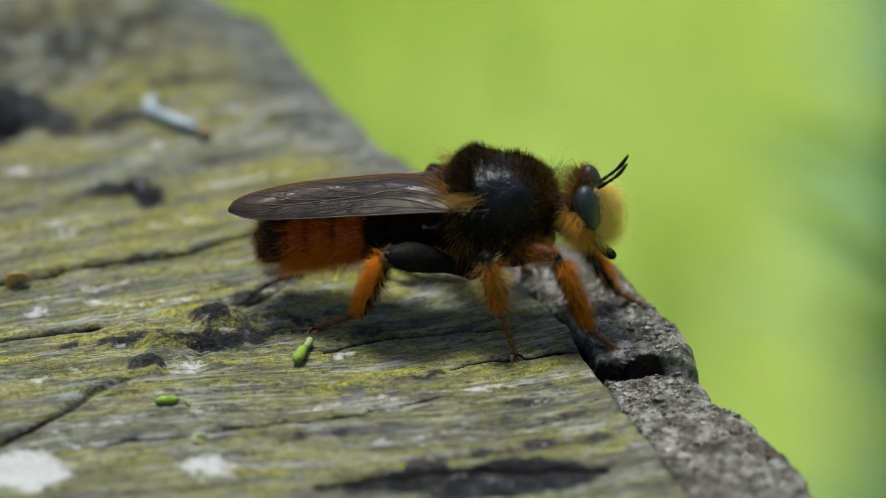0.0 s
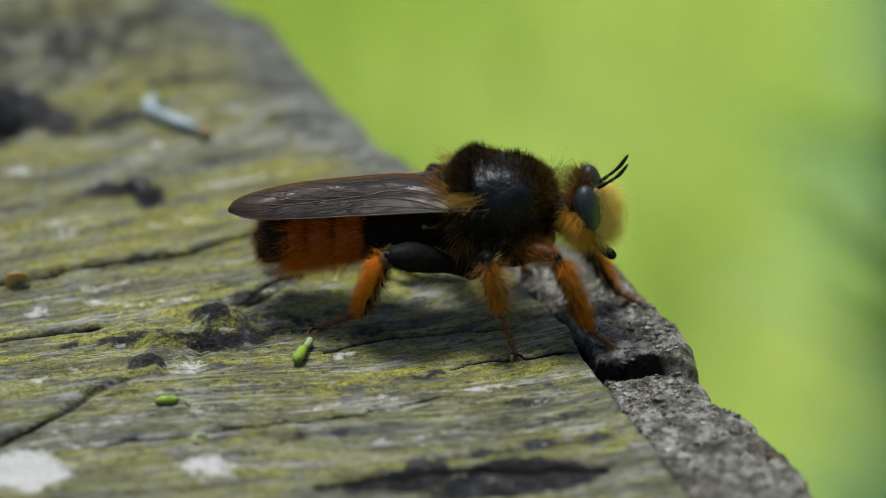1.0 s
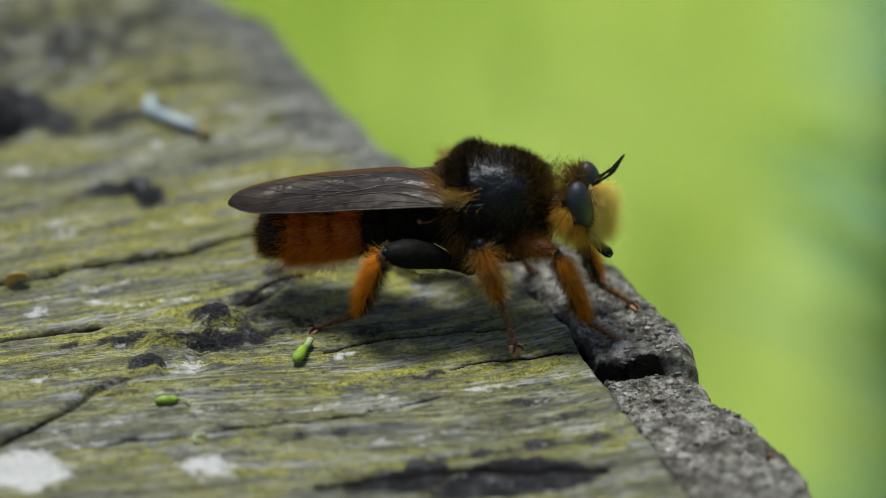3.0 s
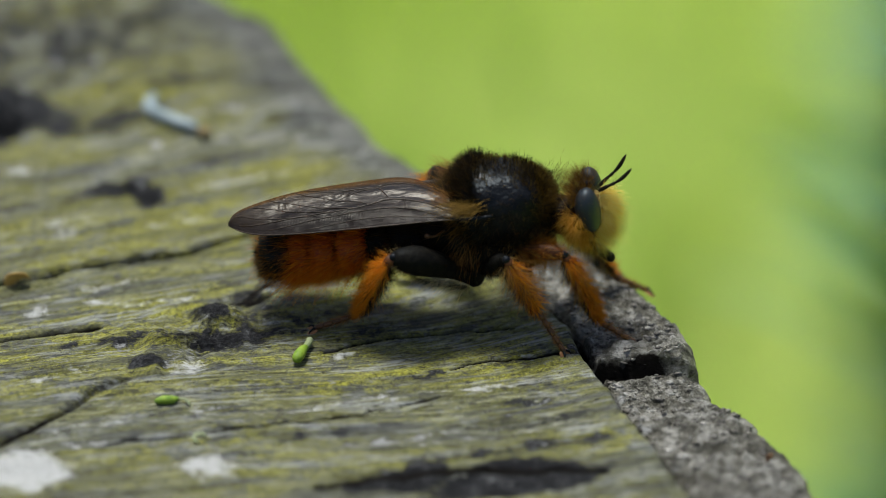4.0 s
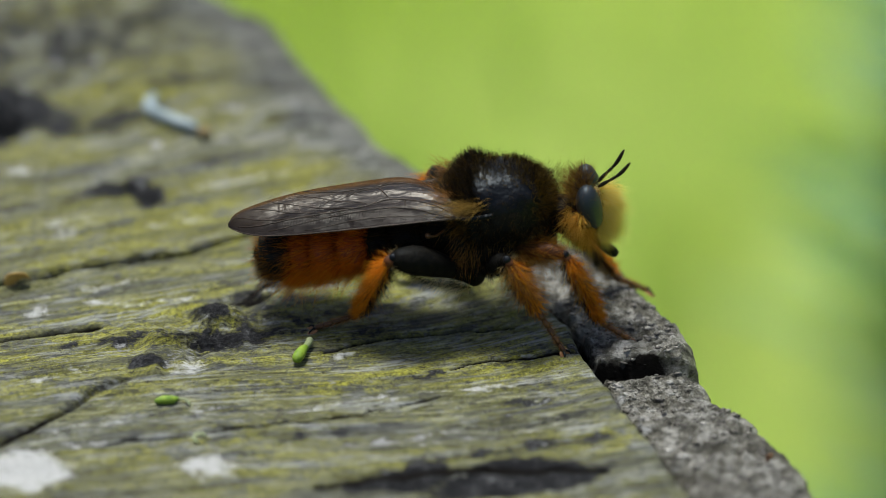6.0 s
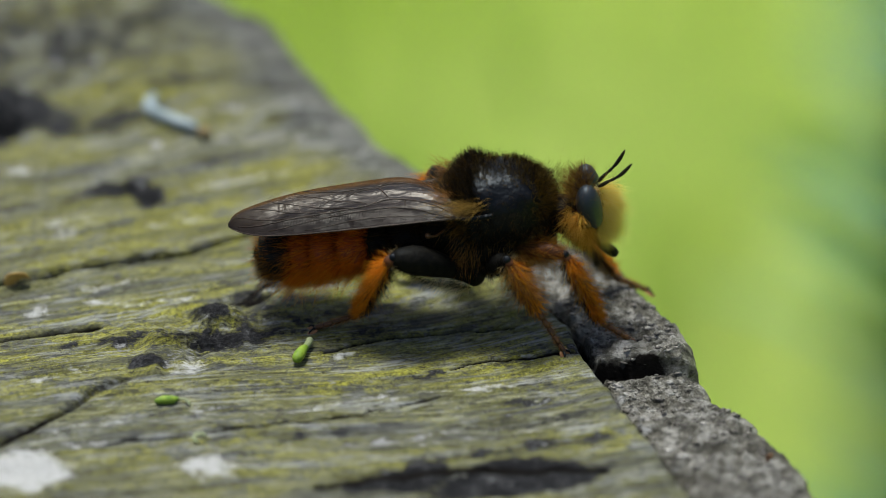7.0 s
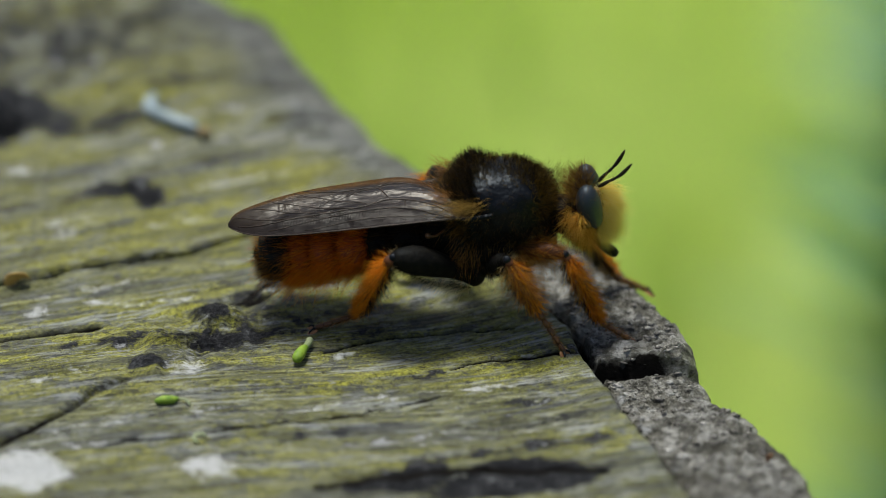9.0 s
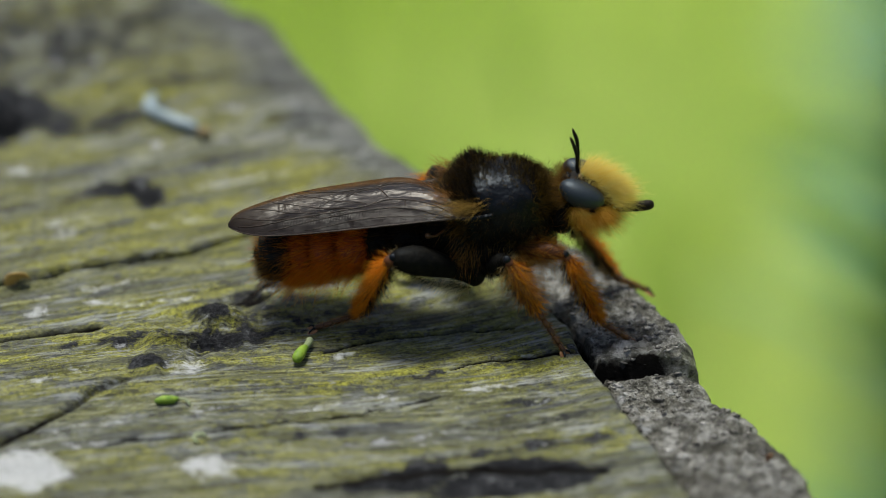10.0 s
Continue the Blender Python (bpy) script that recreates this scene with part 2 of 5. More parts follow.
FUR_GOLD = hair_material("golden_hair", (0.14, 0.075, 0.012), (0.55, 0.36, 0.09), 0.4)
FUR_RUST = hair_material("rust_orange_hair", (0.54, 0.10, 0.003), (0.94, 0.30, 0.012), 0.4)
FUR_ORANGE = hair_material("orange_hair", (0.55, 0.14, 0.004), (1.0, 0.48, 0.03), 0.5)
FUR_YELLOW = hair_material("pale_yellow_hair", (0.92, 0.74, 0.17), (1.0, 0.97, 0.58), 0.72)
FUR_BEARD = hair_material("orange_yellow_beard", (0.46, 0.19, 0.010), (1.0, 0.72, 0.17), 0.58)
FUR_OLIVE = hair_material("olive_golden_hair", (0.05, 0.032, 0.006), (0.30, 0.20, 0.035), 0.55)
FUR_RUSTY_TIP = hair_material("rusty_brown_hair", (0.16, 0.05, 0.006), (0.60, 0.24, 0.03), 0.4)
FUR_TAN = hair_material("tan_brown_hair", (0.16, 0.07, 0.015), (0.52, 0.27, 0.075), 0.4)
FUR_PALE = hair_material("pale_hair", (0.40, 0.30, 0.13), (0.65, 0.54, 0.30), 0.4)


# ---- building ----
def fbm(x, y, seed=0, octaves=4, gain=0.5):
    """Smooth value noise of two arrays, about -1 to 1."""
    total, amp, norm = np.zeros(np.broadcast(x, y).shape), 1.0, 0.0
    for o in range(octaves):
        fx, fy = x * 2 ** o + 17.3 * o, y * 2 ** o - 9.1 * o
        ix, iy = np.floor(fx), np.floor(fy)
        tx, ty = fx - ix, fy - iy
        tx, ty = tx * tx * (3 - 2 * tx), ty * ty * (3 - 2 * ty)

        def cell(a, b):
            v = np.sin(a * 127.1 + b * 311.7 + seed * 74.7 + o * 13.7) * 43758.5453
            return (v - np.floor(v)) * 2 - 1

        total += amp * ((cell(ix, iy) * (1 - tx) + cell(ix + 1, iy) * tx) * (1 - ty) + (cell(ix, iy + 1) * (1 - tx) + cell(ix + 1, iy + 1) * tx) * ty)
        norm += amp
        amp *= gain
    return total / norm


def mesh_of(name, verts, faces, mat, smooth=True):
    me = bpy.data.meshes.new(name)
    me.from_pydata((np.asarray(verts, float) * MM).tolist(), [], [tuple(int(i) for i in f) for f in faces])
    me.materials.append(mat)
    me.polygons.foreach_set("use_smooth", [smooth] * len(me.polygons))
    me.update()
    return me


def part(name, shape, mat, parent=None, label="", at=None, smooth=True):
    """Links a shape (vertices in mm and faces) as one mesh object under a thing or a part."""
    ob = new(name, mesh_of(name, shape[0], shape[1], mat, smooth))
    ob.parent = parent
    if at is not None:
        ob.matrix_basis = at
    return tagged(ob, label)


def join(*shapes):
    vs, fs, k = [], [], 0
    for v, f in shapes:
        vs.append(np.asarray(v, float))
        fs += [tuple(i + k for i in q) for q in f]
        k += len(v)
    return np.concatenate(vs), fs


def ball(c, r, nu=28, nv=18, shape=None):
    """An ellipsoid; shape(unit points) may return other unit points."""
    th = np.linspace(0, math.pi, nv + 1)[1:-1]
    ph = np.arange(nu) * 2 * math.pi / nu
    u = [(0, 0, 1)] + [(math.sin(a) * math.cos(b), math.sin(a) * math.sin(b), math.cos(a)) for a in th for b in ph] + [(0, 0, -1)]
    u = np.array(u)
    if shape is not None:
        u = shape(u)
    v = np.asarray(c) + u * np.asarray(r)
    f = [(0, 1 + i, 1 + (i + 1) % nu) for i in range(nu)]
    for j in range(nv - 2):
        a, b = 1 + j * nu, 1 + (j + 1) * nu
        f += [(a + i, b + i, b + (i + 1) % nu, a + (i + 1) % nu) for i in range(nu)]
    e = len(v) - 1
    a = 1 + (nv - 2) * nu
    f += [(e, a + (i + 1) % nu, a + i) for i in range(nu)]
    return v, f


def tube(points, radii, n=12, flat=1.0, up=(0, 0, 1)):
    """A closed tube along points; flat: height against width."""
    p = np.asarray(points, float)
    r = np.broadcast_to(np.asarray(radii, float), (len(p),))
    d = np.gradient(p, axis=0)
    d /= np.linalg.norm(d, axis=1)[:, None] + 1e-12
    v = []
    for i in range(len(p)):
        s = np.cross(up, d[i])
        if np.linalg.norm(s) < 1e-3:
            s = np.cross((0, 1, 0.1), d[i])
        s /= np.linalg.norm(s)
        w = np.cross(d[i], s)
        a = np.arange(n) * 2 * math.pi / n
        v.append(p[i] + r[i] * (np.cos(a)[:, None] * s + flat * np.sin(a)[:, None] * w))
    v = np.concatenate(v + [p[:1], p[-1:]])
    f = []
    for i in range(len(p) - 1):
        a, b = i * n, (i + 1) * n
        f += [(a + k, a + (k + 1) % n, b + (k + 1) % n, b + k) for k in range(n)]
    e = len(p) * n
    f += [(e, (k + 1) % n, k) for k in range(n)] + [(e + 1, e - n + k, e - n + (k + 1) % n) for k in range(n)]
    return v, f


def smooth_line(points, n):
    """n points on a soft curve through the given ones."""
    p = np.asarray(points, float)
    t = np.linspace(0, len(p) - 1, n)
    i = np.clip(t.astype(int), 0, len(p) - 2)
    f = (t - i)[:, None]
    q = np.concatenate([[2 * p[0] - p[1]], p, [2 * p[-1] - p[-2]]])
    a, b, c, d = q[i], q[i + 1], q[i + 2], q[i + 3]
    return 0.5 * (2 * b + (c - a) * f + (2 * a - 5 * b + 4 * c - d) * f ** 2 + (3 * b - a - 3 * c + d) * f ** 3)


def unit(v):
    v = np.asarray(v, float)
    return v / (np.linalg.norm(v, axis=-1, keepdims=True) + 1e-12)


def hairs(roots, dirs, length, width=0.035, bend=(0, 0, -0.15), seed=1, spread=0.25):
    """Tapered three-sided hairs from roots along dirs, drooping by bend."""
    rng = np.random.default_rng(seed)
    n = len(roots)
    d = unit(unit(dirs) + rng.normal(0, spread, (n, 3)))
    ln = np.broadcast_to(np.asarray(length, float), (n,)) * rng.uniform(0.6, 1.15, n)
    wd = width * rng.uniform(0.5, 0.85, n)
    bd = np.asarray(bend) + rng.normal(0, 0.08, (n, 3))
    s = unit(np.cross(d, unit(rng.normal(0, 1, (n, 3)))))
    w = np.cross(d, s)
    rings = []
    for k, taper in ((0.0, 1.0), (0.4, 0.85), (0.75, 0.55)):
        c = roots + d * (ln * k)[:, None] + bd * (ln * k * k)[:, None]
        for a in (0.0, 2.0944, 4.18879):
            rings.append(c + (s * math.cos(a) + w * math.sin(a)) * (wd * taper * 0.5)[:, None])
    rings.append(roots + d * ln[:, None] + bd * ln[:, None])
    v = np.stack(rings, 1).reshape(-1, 3)
    base = (np.arange(n) * 10)[:, None]
    quads = np.concatenate([base + np.array([[o + k, o + (k + 1) % 3, o + 3 + (k + 1) % 3, o + 3 + k]]) for o in (0, 3) for k in range(3)])
    tips = np.concatenate([base + np.array([[6 + k, 6 + (k + 1) % 3, 9]]) for k in range(3)])
    return v, quads.tolist() + tips.tolist()


def on_ball(c, r, n, keep, seed, shape=None):
    """Random roots and normals on an ellipsoid, or on its shaped form, where keep(unit points) is true."""
    rng = np.random.default_rng(seed)
    u = unit(rng.normal(0, 1, (n * 12, 3)))
    u = u[keep(u)][:n]
    w = shape(u) if shape is not None else u
    return np.asarray(c) + w * np.asarray(r), unit(u / np.asarray(r))


# ---- beam ----
# outline of the beam's broken end, x at each y
END = [(21.8, -34), (20.3, -25.2), (19.5, -22.2), (17.0, -17.1), (15.0, -14.7), (14.2, -13.2), (13.8, -12.6), (13.8, -10.6), (13.3, -8.6), (11.7, -5.4),
       (10.2, -1.9), (7.5, 0.8), (3.6, 5.0), (0.4, 9.6), (-2.0, 12.4), (-4.2, 16.0), (-6.3, 19.7), (-7.8, 23.5), (-9.2, 26.8), (-11.4, 31.4), (-15.2, 35.0), (-24, 42)]
SPLIT = [(3.9, -2.6), (5.1, -5.2), (7.4, -9.1), (8.4, -12.8), (9.6, -15.6), (10.3, -18.3), (12.1, -22.5), (13.8, -27.2), (16, -34)]
CRACKS = [  # points, depth, half width
    ([(-30, -5.2), (-24.7, -3.3), (-21.1, -1.8), (-16.2, -0.5), (-12.9, 1.4), (-9.5, 2.6), (-6, 3.0)], 2.2, 0.23),
    ([(-30, -12.2), (-25.4, -10.8), (-22.3, -9.7), (-19.8, -9.3)], 0.7, 0.17),
    ([(-6.9, -11.9), (-2.7, -10.2), (1.5, -9.3), (4.0, -9.0)], 0.6, 0.10),
    ([(-18.9, -21.9), (-14.0, -20.8), (-9.0, -19.8), (-4.2, -18.6), (-0.1, -16.8)], 0.35, 0.09),
    ([(0.5, -13.8), (3.7, -12.8), (8.3, -11.9)], 0.35, 0.10),
    ([(-6.9, -26.0), (-2.6, -25.1), (2.1, -24.2), (9, -24.4)], 0.5, 0.2),
    ([(-12.4, -7.6), (-11.0, -5.6), (-9.6, -3.9), (-8.4, -3.0)], 0.16, 0.20),
]
LEDGE = [(-30, -25.5), (-24.6, -21.9), (-22.8, -20.1), (-20.8, -18.0), (-17.5, -14.1), (-15.6, -11.9), (-13.2, -8.4), (-11.3, -5.9), (-9.4, -3.6), (-7, -2.2)]
# knobs and splinters: x, y, size, height
LUMPS = [(-13.3, -8.6, 1.5, 1.0), (-15.7, -11.0, 1.5, 0.65), (-16.9, -13.5, 1.0, 0.5), (-11.6, -9.9, 0.8, 0.2), (-15.1, -13.0, 0.6, 0.3), (-18.6, -10.8, 1.0, 0.3), (-28.4, 16.4, 2.0, -3.5), (-17.9, 7.0, 1.1, -0.8)]
# stains and shade put into colour: x, y, half length, half width, strength
# DARK also paints shade below the fly, along the ledge and by the split
DARK = [(-13.4, -8.6, 1.4, 1.6, .95), (-15.4, -10.9, 1.8, 1.4, .8), (-12.6, -10.8, 3.2, 1.1, .9), (-11.2, -6.0, 2.4, .8, .6), (-16.9, -13.6, 1.2, 0.6, .85), (-18.4, -10.9, 2.2, .8, .62), (-28.2, 16.6, 3.0, 3.0, 2.6), (-19.6, 7.6, 2.0, 1.0, 1.0), (-17.6, 7.2, 1.0, 0.7, 1.3), (-10.9, -9.9, 2.6, 1.3, .62),
        (-22.0, 15.6, 4.6, 2.2, .62), (-9.6, -3.6, 1.6, 1.0, .5), (-2.2, -25.5, 2.8, 1.0, 1.7), (3.6, -25.4, 4.4, 1.5, 1.8), (6.5, -21.6, 4.0, .7, .5), (2.0, -19.6, 4.0, .5, .42), (-14.0, -16.0, 2.0, 0.6, .4), (-19.5, -11.0, 3.0, .5, .55), (-3, -21.5, 6, .5, .4), (4.5, -17, 3, .4, .45), (-25, 27, 13, 8, .52), (-11, 22, 6, 6, .16), (-22, 17.5, 6, 2, .45), (-9, 17, 5, 2.2, .26), (10.6, -8.6, 3.0, 3.6, .14), (8.2, -11.4, 2.4, .8, .40), (6.0, -6.0, 2.6, 2.4, .40), (-10.3, -10.3, 3.0, 1.7, .74), (-12.5, -6.3, 2.2, .9, .4), (-9.2, -8.2, 3.6, 1.6, .58), (-4.0, -9.6, 3.5, 1.2, .46), (-14, 11, 5, .6, .5), (-24, 5.5, 4, .6, .45), (-17, 21, 5, .9, .55), (-6, 9, 3, .5, .45), (-1, -14.6, 3, .5, .5), (3, -22.6, 7, .7, .52), (-7, -21.0, 6, .5, .48), (5, -19.4, 5, .5, .50), (-10, -18.2, 5, .4, .42)]
PALE = [(-22.9, -24.4, 2.9, 2.1, 1.1), (-12.8, -23.9, 2.0, 1.5, .72), (-23.4, 2.4, 2.4, 1.2, .6), (-23.6, -7.5, 1.3, 0.8, .75), (-14.6, -13.6, 1.4, 1.2, .6), (-5.4, -12.0, 1.1, .35, .7), (3, -13.2, 2.4, .3, .58), (-20.5, -6.6, 3.0, .6, .36), (-19, -4.4, 4, .35, .38), (-16.5, -6.0, 2.4, .25, .6),
        (-6, -17.5, 7, .4, .46), (-1, -21, 6, .4, .46), (2, -16, 7, .25, .5), (-18, -19.5, 6, .3, .44), (5, -20.3, 6, .3, .48), (-24, -15.5, 4, .5, .5), (-9, 12, 4, .7, .45), (-20, -22, 2, .5, .4), (-9, 6, 3.5, .5, .4), (-19, 12.3, 7, .4, .45), (-13, 8.3, 7, .4, .48), (-25, 9.5, 4, .5, .45), (-13, 17, 6, .5, .42), (-24, 23, 6, .6, .42), (-15, 4, 7, .3, .45), (-11, 13.5, 6, .35, .42), (10.0, -15.2, .5, .45, .95), (11.1, -18.7, .6, .5, .9), (12.9, -22.8, .7, .6, .8)]


def to_line(x, y, line):
    """Distance to a broken line, and the side: positive beyond it."""
    best, side = np.full(x.shape, 1e9), np.zeros(x.shape)
    for (ax, ay), (bx, by) in zip(line, line[1:]):
        dx, dy = bx - ax, by - ay
        t = np.clip(((x - ax) * dx + (y - ay) * dy) / (dx * dx + dy * dy), 0, 1)
        d = np.hypot(x - ax - t * dx, y - ay - t * dy)
        s = np.sign(dx * (y - ay) - dy * (x - ax))
        side = np.where(d < best, s, side)
        best = np.minimum(best, d)
    return best, side


def soft(x, a, b):
    t = np.clip((x - a) / (b - a), 0, 1)
    return t * t * (3 - 2 * t)


def grain_of(x, y):
    """Wood grain: along it, across it."""
    xc, yc = np.clip(x, -60, 30), np.clip(y, -50, 50)
    v = y - 0.27 * x - 0.0095 * xc * (yc + 12) + 1.2 * fbm(x * 0.06, y * 0.10, 3, 2)
    return x * 0.97 + 0.25 * y, v


def end_x(y):
    p = np.array(END[::1])
    e = np.interp(y, p[:, 1], p[:, 0])
    return e + 0.35 * fbm(y * 0.5, y * 0 + 4.0, 5, 4, 0.6)


def split_x(y):
    p = np.array(SPLIT[::-1])
    return np.where(y > -2.6, 3.9 - (y + 2.6) * 0.9, np.interp(y, p[:, 1], p[:, 0])) + 0.16 * fbm(y * 0.9, y * 0, 8, 3)


def top_height(x, y):
    u, v = grain_of(x, y)
    h = 0.22 * fbm(u * 0.07, v * 0.5, 11, 3) + 0.10 * fbm(u * 0.16, v * 1.9, 12, 3) + 0.035 * fbm(u * 0.7, v * 5.0, 13, 2)
    h += 0.35 * fbm(x * 0.06, y * 0.06, 14, 2)
    crack = np.zeros(x.shape)
    for line, depth, half in CRACKS:
        wx = x + 0.25 * fbm(x * 0.8, y * 0.8, 21, 2)
        wy = y + 0.30 * fbm(x * 0.8, y * 0.8, 22, 3)
        d, _ = to_line(wx, wy, line)
        g = np.exp(-(d / half) ** 2)
        h -= depth * g
        crack = np.maximum(crack, g * min(1, 0.55 + depth))
    d, side = to_line(x + 0.3 * fbm(x * 0.4, y * 0.4, 23, 2), y + 0.9 * fbm(x * 0.3, y * 0.3, 24, 3), LEDGE)
    d = d * side
    fade = soft(x, -32, -26) * (1 - soft(x, -9.5, -7))
    h += fade * (1 - 0.75 * soft(x, -18.5, -17) * (1 - soft(x, -12.2, -11))) * (0.24 + 0.15 * fbm(x * 0.4, y * 0.4, 26, 2)) * soft(d, -0.30, 0.30) * np.exp(-np.maximum(d, 0) / 7)
    h -= fade * (1 - soft(x, -18.5, -17) * (1 - soft(x, -12.2, -11))) * 0.25 * np.exp(-((d + 0.25) / 0.18) ** 2)
    # painted dark line for the shade at the ledge's foot
    crack = np.maximum(crack, fade * (1 - soft(x, -18, -16.6) * (1 - soft(x, -12, -11))) * (0.34 + 0.5 * fbm(x * 0.35, y * 0.35, 27, 3)) * np.exp(-((d + 0.15) / 0.13) ** 2))
    h += 0.85 * fbm(x * 0.55, y * 0.7, 91, 5, 0.62) * np.exp(-((x + 14.2) / 4.2) ** 2 - ((y + 10.3) / 3.2) ** 2)
    for bx, by, a, k in LUMPS:
        wx, wy = x - bx + 0.6 * fbm(x * 0.9, y * 0.9, 71, 3), y - by + 0.6 * fbm(x * 0.9, y * 0.9, 72, 3)
        h += k * np.exp(-((wx ** 2 + wy ** 2) / a ** 2) ** 1.5) * (1 + 0.5 * fbm(x * 0.9, y * 0.9, 28, 3))
    # broken end: two lower, crumbling pieces beyond the split
    s = x - split_x(y)
    end = soft(s, -0.05, 0.12) * (1 - soft(y, -1.5, 0.5))
    near = 1 - soft(y + 0.25 * fbm(x * 0.9, y, 31, 3), -12.75, -12.45)
    # flaking layers with sharp edges, and grit on them
    sheet = 4.5 * (fbm(x * 0.22 + y * 0.10, y * 0.20 - x * 0.06, 32, 4, 0.55) + 0.02 * (x - 11))
    sheet = (np.floor(sheet) + soft(sheet - np.floor(sheet), 0.30, 0.62)) / 4.5
    rough = 0.9 * sheet + 0.28 * (np.abs(fbm(x * 1.5, y * 1.5, 33, 4, 0.7)) - 0.2) + 0.16 * fbm(x * 3.1, y * 3.1, 34, 2, 0.7)
    h = h * (1 - end) + end * (0.05 - 0.85 * near + rough)
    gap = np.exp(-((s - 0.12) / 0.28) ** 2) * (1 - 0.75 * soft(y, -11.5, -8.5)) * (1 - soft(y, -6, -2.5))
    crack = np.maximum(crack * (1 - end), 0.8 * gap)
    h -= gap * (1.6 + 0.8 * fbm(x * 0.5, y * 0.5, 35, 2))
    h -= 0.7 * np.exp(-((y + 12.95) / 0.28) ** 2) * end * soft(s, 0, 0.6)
    # dark paint on the step's front face stands in for its shade
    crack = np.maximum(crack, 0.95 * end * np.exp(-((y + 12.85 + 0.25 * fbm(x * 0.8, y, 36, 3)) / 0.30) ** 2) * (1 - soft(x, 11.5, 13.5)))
    h += 0.45 * fbm(x * 0.22, y * 0.34, 37, 4, 0.6) * soft(y, 8, 16)
    # the weathered far edge falls away
    rim = end_x(y) - x
    h -= np.exp(-np.maximum(rim, 0) / 0.45) * 0.45 + soft(y, 1, 12) * 1.0 * np.exp(-np.maximum(rim, 0) / 2.2)
    return h, end, crack


def timber_beam():
    ys = np.concatenate([[-130.0, -130.0, -90, -60, -45], np.arange(-35, -24, 0.24), np.arange(-24, 4, 0.125), np.arange(4, 40, 0.24), [44, 50, 58, 66, 70, 70.0]])
    yz = np.zeros(len(ys))
    yz[0] = yz[-1] = -110.0
    far = np.array([-700, -450, -260, -150, -90, -60, -45])
    lip = np.array([0.12, 0.3, 0.55, 0.9, 1.3, 1.8, 2.4, 3.2, 4.2, 5.5, 7, 9, 12, 16, 24, 40, 70, 109])
    n_top = 470
    Y = ys[:, None]
    ex = end_x(np.clip(ys, -34, 40))[:, None]
    T = np.linspace(0, 1, n_top)[None, :] ** 0.86
    X = np.concatenate([np.repeat(far[None, :], len(ys), 0), -38 + (ex + 38) * T], 1)
    Yt = np.repeat(Y, X.shape[1], 1)
    H, endm, crackm = top_height(X, np.clip(Yt, -60, 60))
    H = np.where(X < -60, 0.0, H)
    H = np.where(yz[:, None] < -1, -110.0, H)
    # end face
    Yl = np.repeat(Y, len(lip), 1)
    L = np.repeat(lip[None, :], len(ys), 0)
    Xl = ex + 0.5 * (1 - np.exp(-L / 0.5)) + 0.7 * fbm(Yl * 0.45, L * 0.45, 41, 4, 0.6) * np.minimum(1, L) - 0.04 * np.minimum(L, 12)
    Zl = np.where(yz[:, None] < -1, -110.0, H[:, -1:] - L)
    P = np.concatenate([np.stack([X, Yt, H], -1), np.stack([Xl, Yl, Zl], -1)], 1)
    rows, cols = P.shape[:2]
    idx = np.arange(rows * cols).reshape(rows, cols)
    faces = np.stack([idx[:-1, :-1], idx[:-1, 1:], idx[1:, 1:], idx[1:, :-1]], -1).reshape(-1, 4)
    me = mesh_of("timber_beam", P.reshape(-1, 3), faces, WOOD)
    x, y = P[..., 0].ravel(), P[..., 1].ravel()
    u, v = grain_of(x, y)

    def store(name, values, kind="FLOAT"):
        a = me.attributes.new(name, kind, "POINT")
        a.data.foreach_set("value" if kind == "FLOAT" else "vector", np.ascontiguousarray(values, dtype=np.float32).ravel())

    store("grain", np.stack([u, v, P[..., 2].ravel() * 0.25], -1), "FLOAT_VECTOR")

    def blobs(table):
        out = np.zeros(x.shape)
        wx, wy = x + 0.7 * fbm(x * 0.6, y * 0.6, 51, 4), y + 0.7 * fbm(x * 0.6, y * 0.6, 52, 4)
        for bx, by, a, b, k in table:
            along, across = (wx - bx) * 0.966 + (wy - by) * 0.259, (wy - by) * 0.966 - (wx - bx) * 0.259
            out = np.maximum(out, k * (1 - soft(np.hypot(along / a, across / b), 0.1, 1.7)))
        return out

    broken = np.concatenate([endm, np.ones_like(Xl)], 1).ravel()
    rim = (end_x(np.clip(y, -34, 40)) - x)
    broken = np.maximum(broken, 0.22 * soft(y, 2, 8) * (1 - soft(rim + fbm(x * 0.4, y * 0.4, 61, 3), 1.5, 5.0)))
    moss = np.clip(0.78 + 0.8 * fbm(u * 0.045, v * 0.30, 62, 3) - 0.12 * soft(y, 16, 24), 0, 1) * soft(rim, 2.5, 9)
    # extra moss colour below the fly puts its shade into the wood
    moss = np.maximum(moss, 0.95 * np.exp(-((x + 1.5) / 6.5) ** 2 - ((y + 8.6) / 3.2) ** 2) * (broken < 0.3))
    moss = np.maximum(moss, np.exp(-((y - 2.5) / 7.0) ** 2) * soft(rim, 1.5, 6) * np.clip(0.9 + 0.5 * fbm(u * 0.05, v * 0.5, 63, 3), 0, 1))
    moss *= 1 - 0.30 * (1 - soft(y, -22, -15))
    store("dark", blobs(DARK))
    store("pale", blobs(PALE))
    store("broken", broken)
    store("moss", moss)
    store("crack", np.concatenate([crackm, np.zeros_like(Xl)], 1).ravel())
    ob = new("timber_beam", me)
    tagged(ob, "weathered grey timber beam, mossy, cracked, with a crumbling broken end", "beam")
    return ob


timber_beam()


